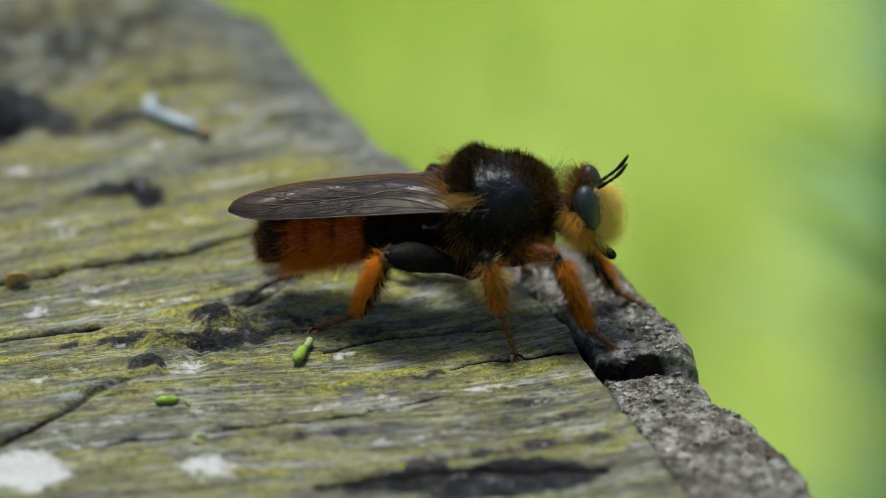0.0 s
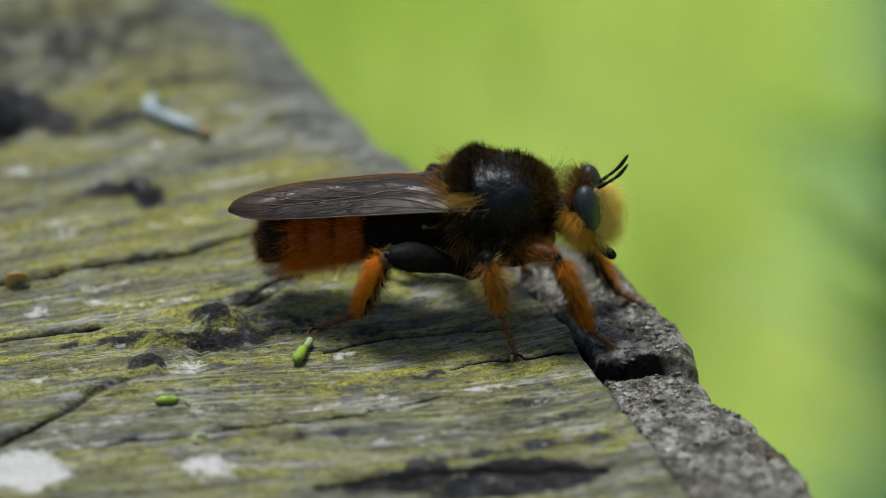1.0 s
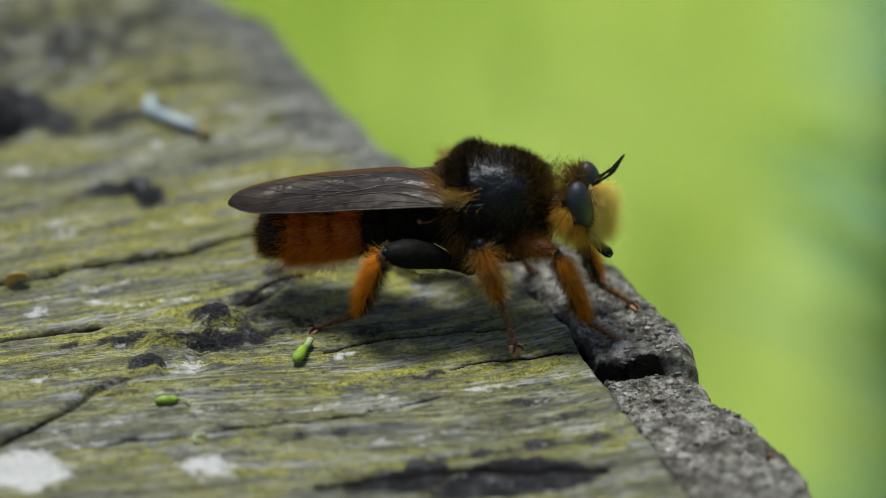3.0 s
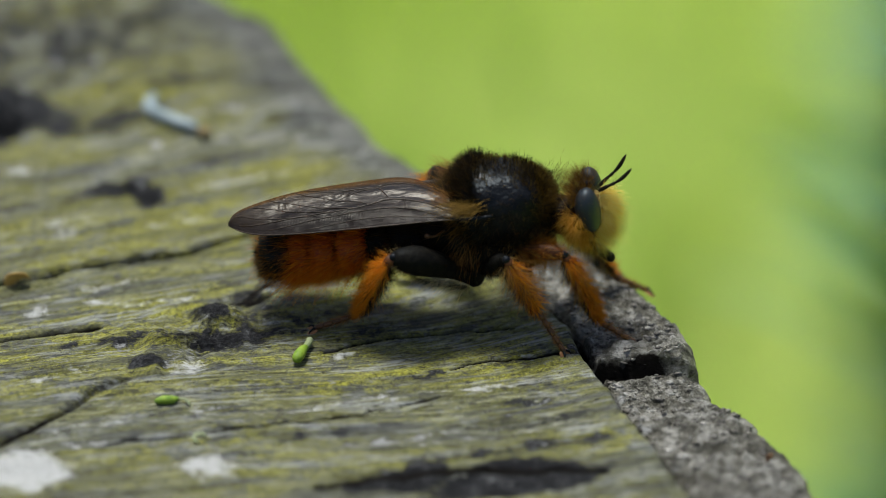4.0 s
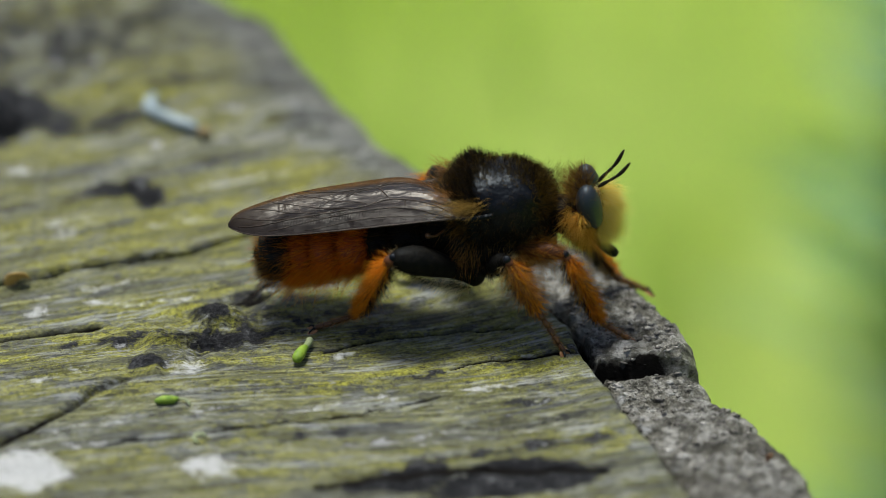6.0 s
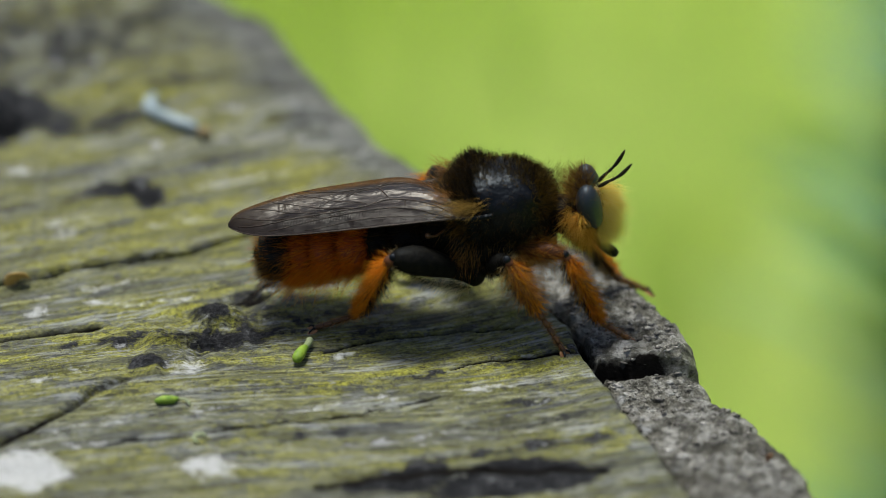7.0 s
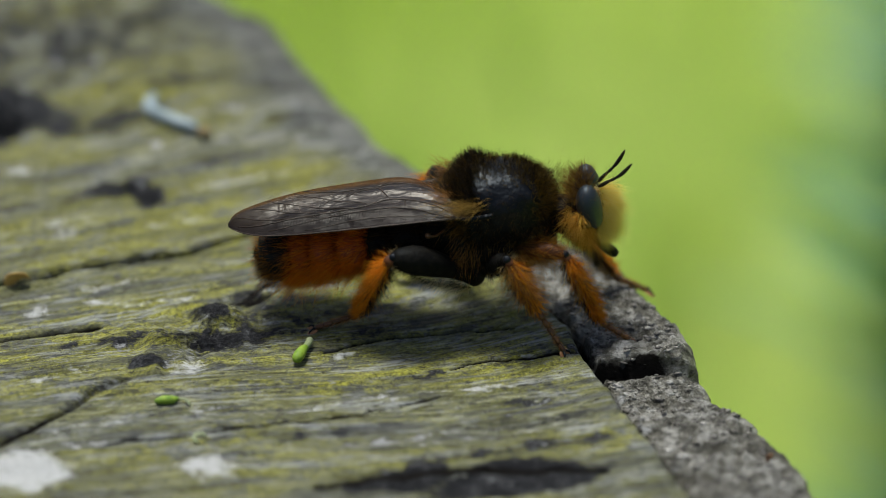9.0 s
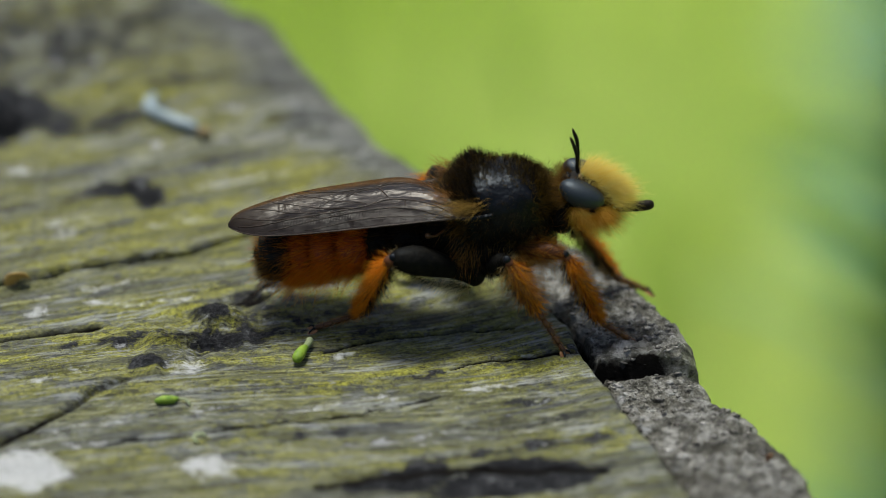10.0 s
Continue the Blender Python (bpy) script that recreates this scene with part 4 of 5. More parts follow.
def abdomen():
    axis = smooth_line([(-2.6, 0, 6.9), (-5.5, 0, 6.2), (-8.5, 0, 5.55), (-11.1, 0, 5.0), (-12.9, 0, 4.65), (-14.0, 0, 4.4)], 85)
    t = np.linspace(0, 1, 85)
    half_w = np.interp(t, [0, 0.15, 0.5, 0.7, 0.82, 0.93, 1], [1.9, 2.2, 2.4, 2.25, 2.0, 1.5, 0.6])
    half_h = np.interp(t, [0, 0.15, 0.5, 0.7, 0.82, 0.93, 1], [1.5, 1.5, 1.5, 1.45, 1.35, 1.05, 0.45])
    cuts = [0, 10, 20, 28, 38, 48, 57, 84]
    for k in range(7):
        a, b = cuts[k], cuts[k + 1]
        sl = slice(a, min(b + 2, 85))
        p, w, h = axis[sl], half_w[sl].copy(), half_h[sl].copy()
        s = np.linspace(0, 1, len(p))
        swell = 1 + 0.06 * np.sin(s * math.pi) - 0.10 * s ** 4
        w, h = w * swell, h * swell
        mat = THIGH if k < 3 else (RUST if k < 6 else CUTICLE_DULL)
        seg = part("abdomen_segment", tube(p, w, 30, 1.0), mat, fly, "" if k < 3 else ("rust-orange furred segment" if k < 6 else "dark brown tail tip"))
        v = np.array([q.co for q in seg.data.vertices]) / MM
        rel = np.interp(v[:, 0], axis[::-1, 0], (half_h / half_w)[::-1])
        mid = np.interp(v[:, 0], axis[::-1, 0], axis[::-1, 2])
        v[:, 2] = mid + (v[:, 2] - mid) * rel
        seg.data.vertices.foreach_set("co", (v * MM).ravel())
        rng = np.random.default_rng(40 + k)
        count = (1500, 1700, 1900, 2700, 2700, 2400, 2300)[k]
        i = rng.integers(0, len(p), count)
        ang = rng.uniform(0, 2 * math.pi, count)
        n = np.stack([np.zeros(count), np.cos(ang), np.sin(ang)], -1)
        root = p[i] + n * np.stack([np.zeros(count), w[i], h[i]], -1) * 0.985
        root[:, 0] += rng.uniform(-0.1, 0.1, count)
        low = np.clip(-n[:, 2], 0, 1)
        if k < 3:
            part("fur", hairs(root, n * 0.7 + (-0.8, 0, 0), 0.62 + 0.7 * low, 0.03, (-0.1, 0, -0.1), 50 + k, 0.25), FUR_BLACK, seg)
            part("pale_fur", hairs(root[::6], n[::6] * 0.8 + (-0.6, 0, 0), 0.6 + 0.8 * low[::6], 0.024, (-0.1, 0, -0.2), 55 + k, 0.3), FUR_DARKGOLD, seg)
        elif k < 6:
            part("fur", hairs(root, n * 0.75 + (-0.75, 0, -0.1), (0.66 if k < 5 else 0.55) + 0.5 * low, 0.030, (-0.25, 0, -0.15), 50 + k, 0.36), FUR_RUST, seg, "dense rust-orange fur")
            j = rng.random(count) < 0.25 + 0.2 * (low > 0.3)
            hem = root[rng.random(count) < 0.12] * 1.0
            hem[:, 0] = p[-1, 0] + np.abs(rng.normal(0, 0.12, len(hem)))
            part("band", hairs(hem, np.repeat([(-0.6, 0, 0.1)], len(hem), 0) + (hem - p[-1]) * (0, 0.25, 0.25), 0.55, 0.03, (-0.1, 0, -0.1), 90 + k, 0.3), FUR_BLACK, seg, "dark hind edge of the segment")
            part("fringe", hairs(root[j], n[j] * 0.8 + (-0.55, 0, -0.2), (1.0 if k < 5 else 1.15) + 0.7 * low[j], 0.024, (-0.2, 0, -0.2), 60 + k, 0.35), FUR_ORANGE, seg, "fine orange fringe")
        else:
            part("fur", hairs(root[::2], n[::2] * 0.5 + (-0.9, 0, 0), 0.6, 0.024, (-0.1, 0, -0.15), 50 + k, 0.3), FUR_DARKGOLD, seg, "dark brown and yellowish fur")
            part("bristles", hairs(root[::2], n[::2] * 0.4 + (-0.9, 0, 0), 0.55, 0.03, (-0.1, 0, -0.1), 58, 0.3), FUR_BLACK, seg)
            j = rng.random(count) < 0.34
            part("fringe", hairs(root[j], n[j] * 0.7 + (-0.7, 0, -0.1), 1.0, 0.022, (-0.1, 0, -0.2), 60 + k, 0.4), FUR_RUSTY_TIP, seg)
            part("tail_clasper", join(tube([(-13.2, -0.4, 4.5), (-13.9, -0.4, 4.5), (-14.3, -0.2, 4.5)], (0.4, 0.32, 0.1), 10), tube([(-13.2, 0.4, 4.5), (-13.9, 0.4, 4.5), (-14.3, 0.2, 4.5)], (0.4, 0.32, 0.1), 10)), CUTICLE_DULL, seg)


abdomen()


def wing(side, lift):
    """A long smoky wing folded over the back: a corrugated membrane with raised veins."""
    L, n, m = 13.4 if side < 0 else 12.2, 70, 22
    root = np.array((-2.2 if side < 0 else -1.6, side * 2.8, 8.4 + lift))

    def place(s, t):
        s, t = np.asarray(s, float), np.asarray(t, float)
        width = (4.0 - 0.3 * np.clip(s, 0, 1)) * (0.10 + 0.90 * np.sin(np.clip(s / 0.36, 0, 1) * math.pi / 2) ** 0.9) * np.clip(1 - np.clip((s - 0.3) / 0.7, 0, 1) ** 2.6, 0, 1) ** 0.60
        costa = (-1.9 * s if side > 0 else 0) + 0.25 * np.sin(s * math.pi) - 0.7 * np.clip((s - 0.5) / 0.5, 0, 1) ** 2 - 1.0 * np.clip((s - 0.8) / 0.2, 0, 1) ** 2.5
        out = costa - t * width
        x = -L * s + 0.9 * t * (1 - s)
        z = 0.10 * t * np.minimum(1, width / 2) + (0.045 * np.sin(t * 16 + s * 5 + 1.5 * np.sin(s * 6)) + 0.022 * np.sin(t * 35 - s * 8)) * np.clip(1.1 - s, 0.25, 1) + 0.10 * np.sin(s * 5 + t * 3) - 1.55 * s
        rise = 1.45 * (1 - np.exp(-t * 2.0)) * (1 if side < 0 else 1 - 0.95 * t ** 1.3) - (0 if side < 0 else 0.3 * t)
        return root + np.stack([x, side * out, z + rise * width / 4.3], -1)

    S, T = np.meshgrid(np.linspace(0, 1, n), np.linspace(0, 1, m), indexing="ij")
    top = place(S, T).reshape(-1, 3)
    low = top - (0, 0, 0.018)
    k = n * m
    f = []
    for i in range(n - 1):
        for j in range(m - 1):
            a = i * m + j
            q = (a, a + m, a + m + 1, a + 1)
            f += [q, tuple(k + e for e in reversed(q))]
    for i in range(n - 1):
        for j in (0, m - 1):
            a, b = i * m + j, (i + 1) * m + j
            f.append((a, b, k + b, k + a))
    ob = part("wing", (np.concatenate([top, low]), f), WING, fly, "long smoky brown wing folded over the back")
    for name, values in (("along", S), ("across", T)):
        a = ob.data.attributes.new(name, "FLOAT", "POINT")
        a.data.foreach_set("value", np.tile(values.ravel(), 2).astype(np.float32))
    # veins: thickness, then points along and across the wing
    veins = [
        (0.085, (0, 0), (0.3, 0.0), (0.65, 0.0), (0.97, 0.0)),
        (0.055, (0.02, 0.05), (0.2, 0.12), (0.45, 0.14), (0.66, 0.06)),
        (0.060, (0.02, 0.10), (0.18, 0.24), (0.40, 0.28), (0.62, 0.24), (0.82, 0.10)),
        (0.080, (0.0, 0.20), (0.12, 0.38), (0.32, 0.47), (0.46, 0.36), (0.73, 0.32), (0.95, 0.18)),
        (0.060, (0.32, 0.47), (0.36, 0.64), (0.41, 0.80), (0.57, 0.82), (0.70, 0.98)),
        (0.048, (0.0, 0.35), (0.06, 0.62), (0.19, 0.80), (0.31, 0.86), (0.41, 0.80)),
        (0.050, (0.40, 0.41), (0.47, 0.52), (0.55, 0.60), (0.67, 0.80), (0.74, 0.97)),
        (0.050, (0.46, 0.37), (0.55, 0.44), (0.63, 0.51), (0.78, 0.76), (0.84, 0.96)),
        (0.048, (0.55, 0.33), (0.66, 0.42), (0.76, 0.52), (0.90, 0.82)),
        (0.045, (0.62, 0.31), (0.74, 0.34), (0.86, 0.40), (0.96, 0.60)),
        (0.045, (0.02, 0.55), (0.10, 0.88), (0.22, 0.97)),
        (0.038, (0.41, 0.80), (0.49, 0.70), (0.55, 0.60)),
        (0.038, (0.58, 0.65), (0.60, 0.57), (0.63, 0.51)),
        (0.038, (0.70, 0.62), (0.70, 0.52), (0.69, 0.45)),
        (0.036, (0.24, 0.26), (0.25, 0.36), (0.26, 0.44)),
    ]
    for r, *line in veins:
        q = smooth_line([(s, t, 0) for s, t in line], 22)
        part("vein", tube(place(q[:, 0], np.clip(q[:, 1], 0, 1)) + (0, 0, 0.012), np.linspace(r * 0.62, r * 0.36, 22), 6), VEIN, ob)
    stalk = smooth_line([place(0.03, 0.02), root + (0.8, side * -0.05, 0.02), root + (2.0, side * -0.25, 0.12)], 10)
    part("wing_stalk", tube(stalk, np.linspace(0.10, 0.15, 10), 8), CUTICLE, ob, "black stalk of the wing")
    return ob


WINGS = {1: wing(1, -0.2), -1: wing(-1, 0.05)}


ANTENNAE = {}


def fly_head():
    """The head in its own space; its origin is the neck."""
    hd = part("head", ball((0.95, 0, -0.05), (0.80, 1.75, 1.45), 32, 22), CUTICLE_DULL, fly, "broad black head with pale yellow beard")
    part("neck", tube([(-0.5, 0, -0.1), (0.0, 0, -0.05), (0.5, 0, 0)], (0.6, 0.45, 0.6), 14), CUTICLE_DULL, hd)
    part("face", ball((1.50, 0, -0.45), (0.70, 0.85, 1.40), 22, 16), FACE, hd)
    for s in (-1, 1):
        def bean(u):
            u = u.copy()
            u[:, 0] += 0.14 * (u[:, 2] ** 2) - 0.10 - 0.30 * u[:, 2]
            return u
        part("eye", ball((1.30, s * 1.22, 0.38), (0.74, 0.86, 1.34), 36, 26, bean), EYE_MAT, hd, "large dark grey compound eye")
        line = smooth_line([(0, 0, 0), (0.40, s * 0.08, 0.42), (0.80, s * 0.13, 0.80), (1.15, s * 0.17, 1.25), (1.50, s * 0.20, 1.92)], 24)
        rad = np.interp(np.linspace(0, 1, 24), [0, 0.1, 0.25, 0.3, 0.45, 0.5, 0.55, 0.75, 0.93, 1], [0.09, 0.12, 0.11, 0.07, 0.10, 0.055, 0.09, 0.125, 0.09, 0.03])
        an = part("antenna", tube(line, rad, 10), CUTICLE_DULL, hd, "short black segmented antenna", pose(1.80 * MM, s * 0.30 * MM, 1.15 * MM))
        ANTENNAE[s] = an
        r = line[1:13][np.random.default_rng(5).integers(0, 12, 60)]
        part("bristle", hairs(r, np.random.default_rng(6).normal(0, 1, (60, 3)), 0.34, 0.022, (0, 0, 0), 7, 0.1), FUR_BLACK, an)
    part("ocelli", join(ball((0.95, 0, 1.30), (0.36, 0.34, 0.30), 16, 12), ball((1.22, 0, 1.46), (0.12, 0.12, 0.12), 10, 8), ball((0.86, 0.2, 1.53), (0.11, 0.11, 0.11), 10, 8), ball((0.86, -0.2, 1.53), (0.11, 0.11, 0.11), 10, 8)), CUTICLE, hd)
    beak = smooth_line([(1.2, 0, -1.7), (1.7, 0, -2.4), (2.2, 0, -3.0), (2.8, 0, -3.5)], 12)
    pr = part("proboscis", tube(beak, np.interp(np.linspace(0, 1, 12), [0, 0.5, 0.9, 1], [0.36, 0.31, 0.31, 0.17]), 14), CUTICLE_DULL, hd, "stout black beak")
    r = beak[np.random.default_rng(8).integers(2, 10, 120)]
    part("beak_hair", hairs(r, np.random.default_rng(9).normal(0, 1, (120, 3)) * (0.6, 1, 0.6) + (0.4, 0, -0.4), 0.55, 0.022, (0, 0, -0.1), 10, 0.2), FUR_GOLD, pr)
    # the face beard: dense pale hairs pointing forward and down
    rng = np.random.default_rng(71)
    n = 2100
    z = rng.uniform(-1.75, 1.0, n)
    y = rng.normal(0, 1, n) * (0.31 - 0.09 * z)
    root = np.stack([1.72 + 0.35 * np.cos(z * 0.9 + 0.3) - 0.25 * y ** 2, y, z], -1)
    d = np.stack([np.full(n, 1.0), y * 0.25, -0.38 + 0.36 * z], -1)
    part("face_beard", hairs(root, d, 1.52 + 0.10 * z, 0.024, (0, 0, -0.26), 72, (0.48, 0.24, 0.50)), FUR_YELLOW, hd, "dense pale yellow face beard")
    some = rng.random(n) < 0.22
    part("beard_wisp", hairs(root[some], d[some], 1.9, 0.017, (0, 0, -0.35), 79, (0.45, 0.3, 0.5)), FUR_YELLOW, hd)
    r, nn = on_ball((1.0, 0, -0.25), (0.95, 1.8, 1.40), 1300, lambda u: (u[:, 2] < -0.30) & (u[:, 0] < 0.5), 73)
    part("chin_beard", hairs(r, nn * (0.5, 0.9, 0.9) + (-0.12, 0, -0.45), 1.5, 0.022, (0.05, 0, -0.2), 74, 0.5), FUR_BEARD, hd, "orange-yellow chin beard")
    r, nn = on_ball((0.75, 0, -0.2), (0.8, 1.85, 1.45), 1250, lambda u: (u[:, 0] < 0.25) & (u[:, 2] < 0.35) & (np.abs(u[:, 1]) > 0.4), 75)
    part("cheek_fur", hairs(r, nn * (0.6, 1.1, 1) + (-0.2, 0, -0.5), 1.15, 0.022, (0, 0, -0.2), 76, 0.5), FUR_BEARD, hd, "golden cheek fur")
    r, nn = on_ball((0.85, 0, 0.0), (0.8, 1.75, 1.45), 900, lambda u: (u[:, 2] > 0.45) & (u[:, 0] < 0.5), 77)
    part("crown_fur", hairs(r, nn + (-0.35, 0, 0.3), 1.15, 0.022, (0, 0, -0.05), 78, 0.3), FUR_BROWN, hd, "dark bristly crown fur")
    return hd


HEAD = fly_head()

LEG_SIZES = {  # hip, femur, tibia and tarsus lengths, steepness of the tarsus, thickness
    "front": ((0.7, 1.6, 6.1), 3.3, 5.2, 2.7, 32, 0.50),
    "middle": ((-0.9, 1.7, 4.4), 3.4, 4.2, 3.1, 52, 0.56),
    "hind": ((-1.5, 1.3, 3.5), 6.2, 6.0, 3.0, 19, 0.90),
}


def leg(kind, side):
    """Hip, femur, tibia and foot, each along x from its own joint, z towards its upper side."""
    hip, lf, lt, ls, steep, thick = LEG_SIZES[kind]
    rng = np.random.default_rng(len(kind) * 7 + side)
    seed = 100 + len(kind) * 20 + side * 5
    part("hip", ball((hip[0], side * hip[1] * 0.8, hip[2] + 0.35), (0.6, 0.55, 0.75), 18, 12), CUTICLE_DULL, fly)
    t = np.linspace(0, 1, 16)
    prof = np.interp(t, [0, 0.12, 0.3, 0.55, 0.78, 0.93, 1], [0.34, 0.36, 0.52, 0.86, 1.0, 0.70, 0.40] if kind == "hind" else [0.40, 0.52, 0.78, 0.98, 0.95, 0.62, 0.40]) * thick
    p = np.stack([lf * t, 0 * t, (0.55 if kind == "hind" else 0.15) * np.sin(t * math.pi) * thick], -1)
    fem = part("femur", tube(p, prof, 16), THIGH if kind != "front" else RUST_LEG, fly, "glossy black thigh" if kind != "front" else "dark thigh with rust-brown hair")

    def facing(a):
        return np.cos(a - (1.7 if side < 0 else math.pi - 1.7))

    def coat(owner, count, length, thickness, mat, ln, keep, lift, seed, name="hair", w=0.032):
        s = rng.uniform(0.04, 0.97, count * 2)
        a = rng.uniform(0, 2 * math.pi, count * 2)
        ok = keep(a)
        s, a = s[ok][:count], a[ok][:count]
        n = np.stack([0 * a, np.cos(a), np.sin(a)], -1)
        r = np.stack([s * length, 0 * s, 0 * s], -1) + n * (np.interp(s, [0, 0.5, 1], thickness))[:, None]
        part(name, hairs(r, n * lift + (0.75, 0, 0), ln * np.interp(s, [0, 0.55, 1], [1, 1, 0.4]), w, (0.1, 0, 0), seed, 0.34), mat, owner)

    if kind == "front":
        coat(fem, 1100, lf, (0.25, 0.45, 0.25), FUR_RUSTY_TIP, 0.9, lambda a: a > -1, 0.6, seed, w=0.022)
        coat(fem, 160, lf, (0.3, 0.5, 0.3), FUR_GOLD, 1.1, lambda a: a > -1, 0.8, seed + 1)
    else:
        coat(fem, 420 if kind == "hind" else 90, lf, np.array((0.45, 0.95, 0.5)) * thick, FUR_PALE, 1.0, lambda a: a > math.pi, 0.9, seed, w=0.024)
        coat(fem, 1500, lf, np.array((0.45, 0.95, 0.5)) * thick, FUR_BLACK, 0.42, lambda a: a > -1, 0.6, seed + 1, w=0.026)
    prof = np.interp(t, [0, 0.06, 0.2, 0.6, 0.95, 1], [0.26, 0.34, 0.26, 0.28, 0.24, 0.16]) * (1.15 if kind == "hind" else 0.9)
    p = np.stack([lt * t, 0 * t, 0.10 * np.sin(t * math.pi)], -1)
    tib = part("tibia", tube(p, prof, 14), RUST_LEG, fly, "shin with dense orange hair")
    part("knee", ball((0, 0, 0), (0.29, 0.25, 0.25), 14, 10), CUTICLE, tib, "glossy black knee")
    many = {"hind": 2300, "middle": 380, "front": 950}[kind]
    coat(tib, many, lt, (0.30, 0.32, 0.28), FUR_ORANGE, {"hind": 1.1, "middle": 1.25, "front": 0.9}[kind], lambda a: facing(a) > {"hind": 0.30, "middle": 0.20, "front": 0.05}[kind], 0.62, seed + 2, "orange_hair", 0.027)
    coat(tib, 950, lt, (0.3, 0.3, 0.28), FUR_BLACK, 0.75, lambda a: facing(a) < 0.12, 0.7, seed + 3, "dark_hair")
    coat(tib, 230, lt, (0.3, 0.3, 0.28), FUR_GOLD, 1.5, lambda a: a > -1, 1.15, seed + 4, "long_hair", 0.022)
    if kind != "hind":
        coat(tib, 260 if kind == "middle" else 120, lt * 0.62, (0.3, 0.3, 0.28), FUR_TAN, 1.75 if kind == "middle" else 1.1, lambda a: np.sin(a) > -0.3, 0.85, seed + 7, "splayed_hair", 0.024)
    # foot: five short joints, two claws and two pads
    joint = ls / 5.6
    first = tube([(0, 0, 0), (0.12, 0, 0), (joint * 0.75, 0, 0), (joint, 0, 0)], (0.14, 0.2, 0.23, 0.14), 10)
    foot = part("tarsus", first, AMBER, fly, "brown jointed foot with claws and pads")
    for i in range(1, 5):
        k = 1 - 0.04 * i
        part("foot_joint", tube(np.array([(0, 0, 0), (0.1, 0, 0), (joint * 0.75, 0, 0.02), (joint, 0, 0)]) + (joint * i, 0, 0), np.array((0.13, 0.17, 0.19, 0.14)) * k, 10), AMBER, foot)
    for s in (-1, 1):
        c = smooth_line([(joint * 4.9, s * 0.08, 0.03), (joint * 5.25, s * 0.26, 0.12), (joint * 5.6, s * 0.36, 0.02), (joint * 5.7, s * 0.36, -0.16)], 9)
        part("claw", tube(c, np.linspace(0.085, 0.02, 9), 8), CUTICLE, foot, "curved black claw")
        part("pad", ball((joint * 5.35, s * 0.25, -0.05), (0.36, 0.21, 0.07), 14, 8), PAD, foot, "amber foot pad")
    coat(foot, 260, ls * 0.85, (0.15, 0.16, 0.14), FUR_TAN, 0.34, lambda a: a > -1, 0.8, seed + 6, "hair", 0.022)
    return fem, tib, foot


LEG_PIECES = {(k, s): leg(k, s) for k in LEG_SIZES for s in (-1, 1)}


# ---- a passing insect ----
def flying_insect():
    """A small yellow insect on the wing; its origin is its middle, x forward."""
    yellow = plain_material("yellow_insect", (0.40, 0.38, 0.01), (0.60, 0.57, 0.02), 0.5, 1500.0, 0.3)
    root = tagged(new("flying_insect"), "small yellow insect flying past close over the beam", "insect")
    part("body", tube([(-2.6, 0, 0), (-2.0, 0, 0), (-0.6, 0, 0.1), (0.8, 0, 0.1), (1.6, 0, 0), (2.0, 0, 0)], (0.1, 0.5, 0.75, 0.85, 0.55, 0.15), 14), yellow, root)
    part("head", ball((2.2, 0, 0), (0.5, 0.7, 0.55), 16, 12), yellow, root)
    for s in (-1, 1):
        for x0, x1, reach in ((0.6, 1.2, 1.7), (-0.4, -1.0, 1.3)):
            t = np.linspace(0, 1, 9)
            mid = np.stack([x0 + (x1 - x0) * t, s * (0.6 + reach * t), 0.3 + 0.9 * t], -1)
            half = 0.25 + 0.7 * np.sin(t * 2.6) ** 0.8
            rim = np.concatenate([mid + np.stack([half, 0 * t, 0 * t], -1), mid - np.stack([half, 0 * t, 0 * t], -1)])
            v = np.concatenate([rim, rim - (0, 0, 0.04)])
            f = [(i, i + 1, 10 + i, 9 + i) for i in range(8)] + [(18 + i + 1, 18 + i, 27 + i, 28 + i) for i in range(8)]
            f += [(i + 1, i, 18 + i, 19 + i) for i in range(8)] + [(9 + i, 10 + i, 28 + i, 27 + i) for i in range(8)]
            part("wing", (v, f), yellow, root)
    return root


INSECT = flying_insect()


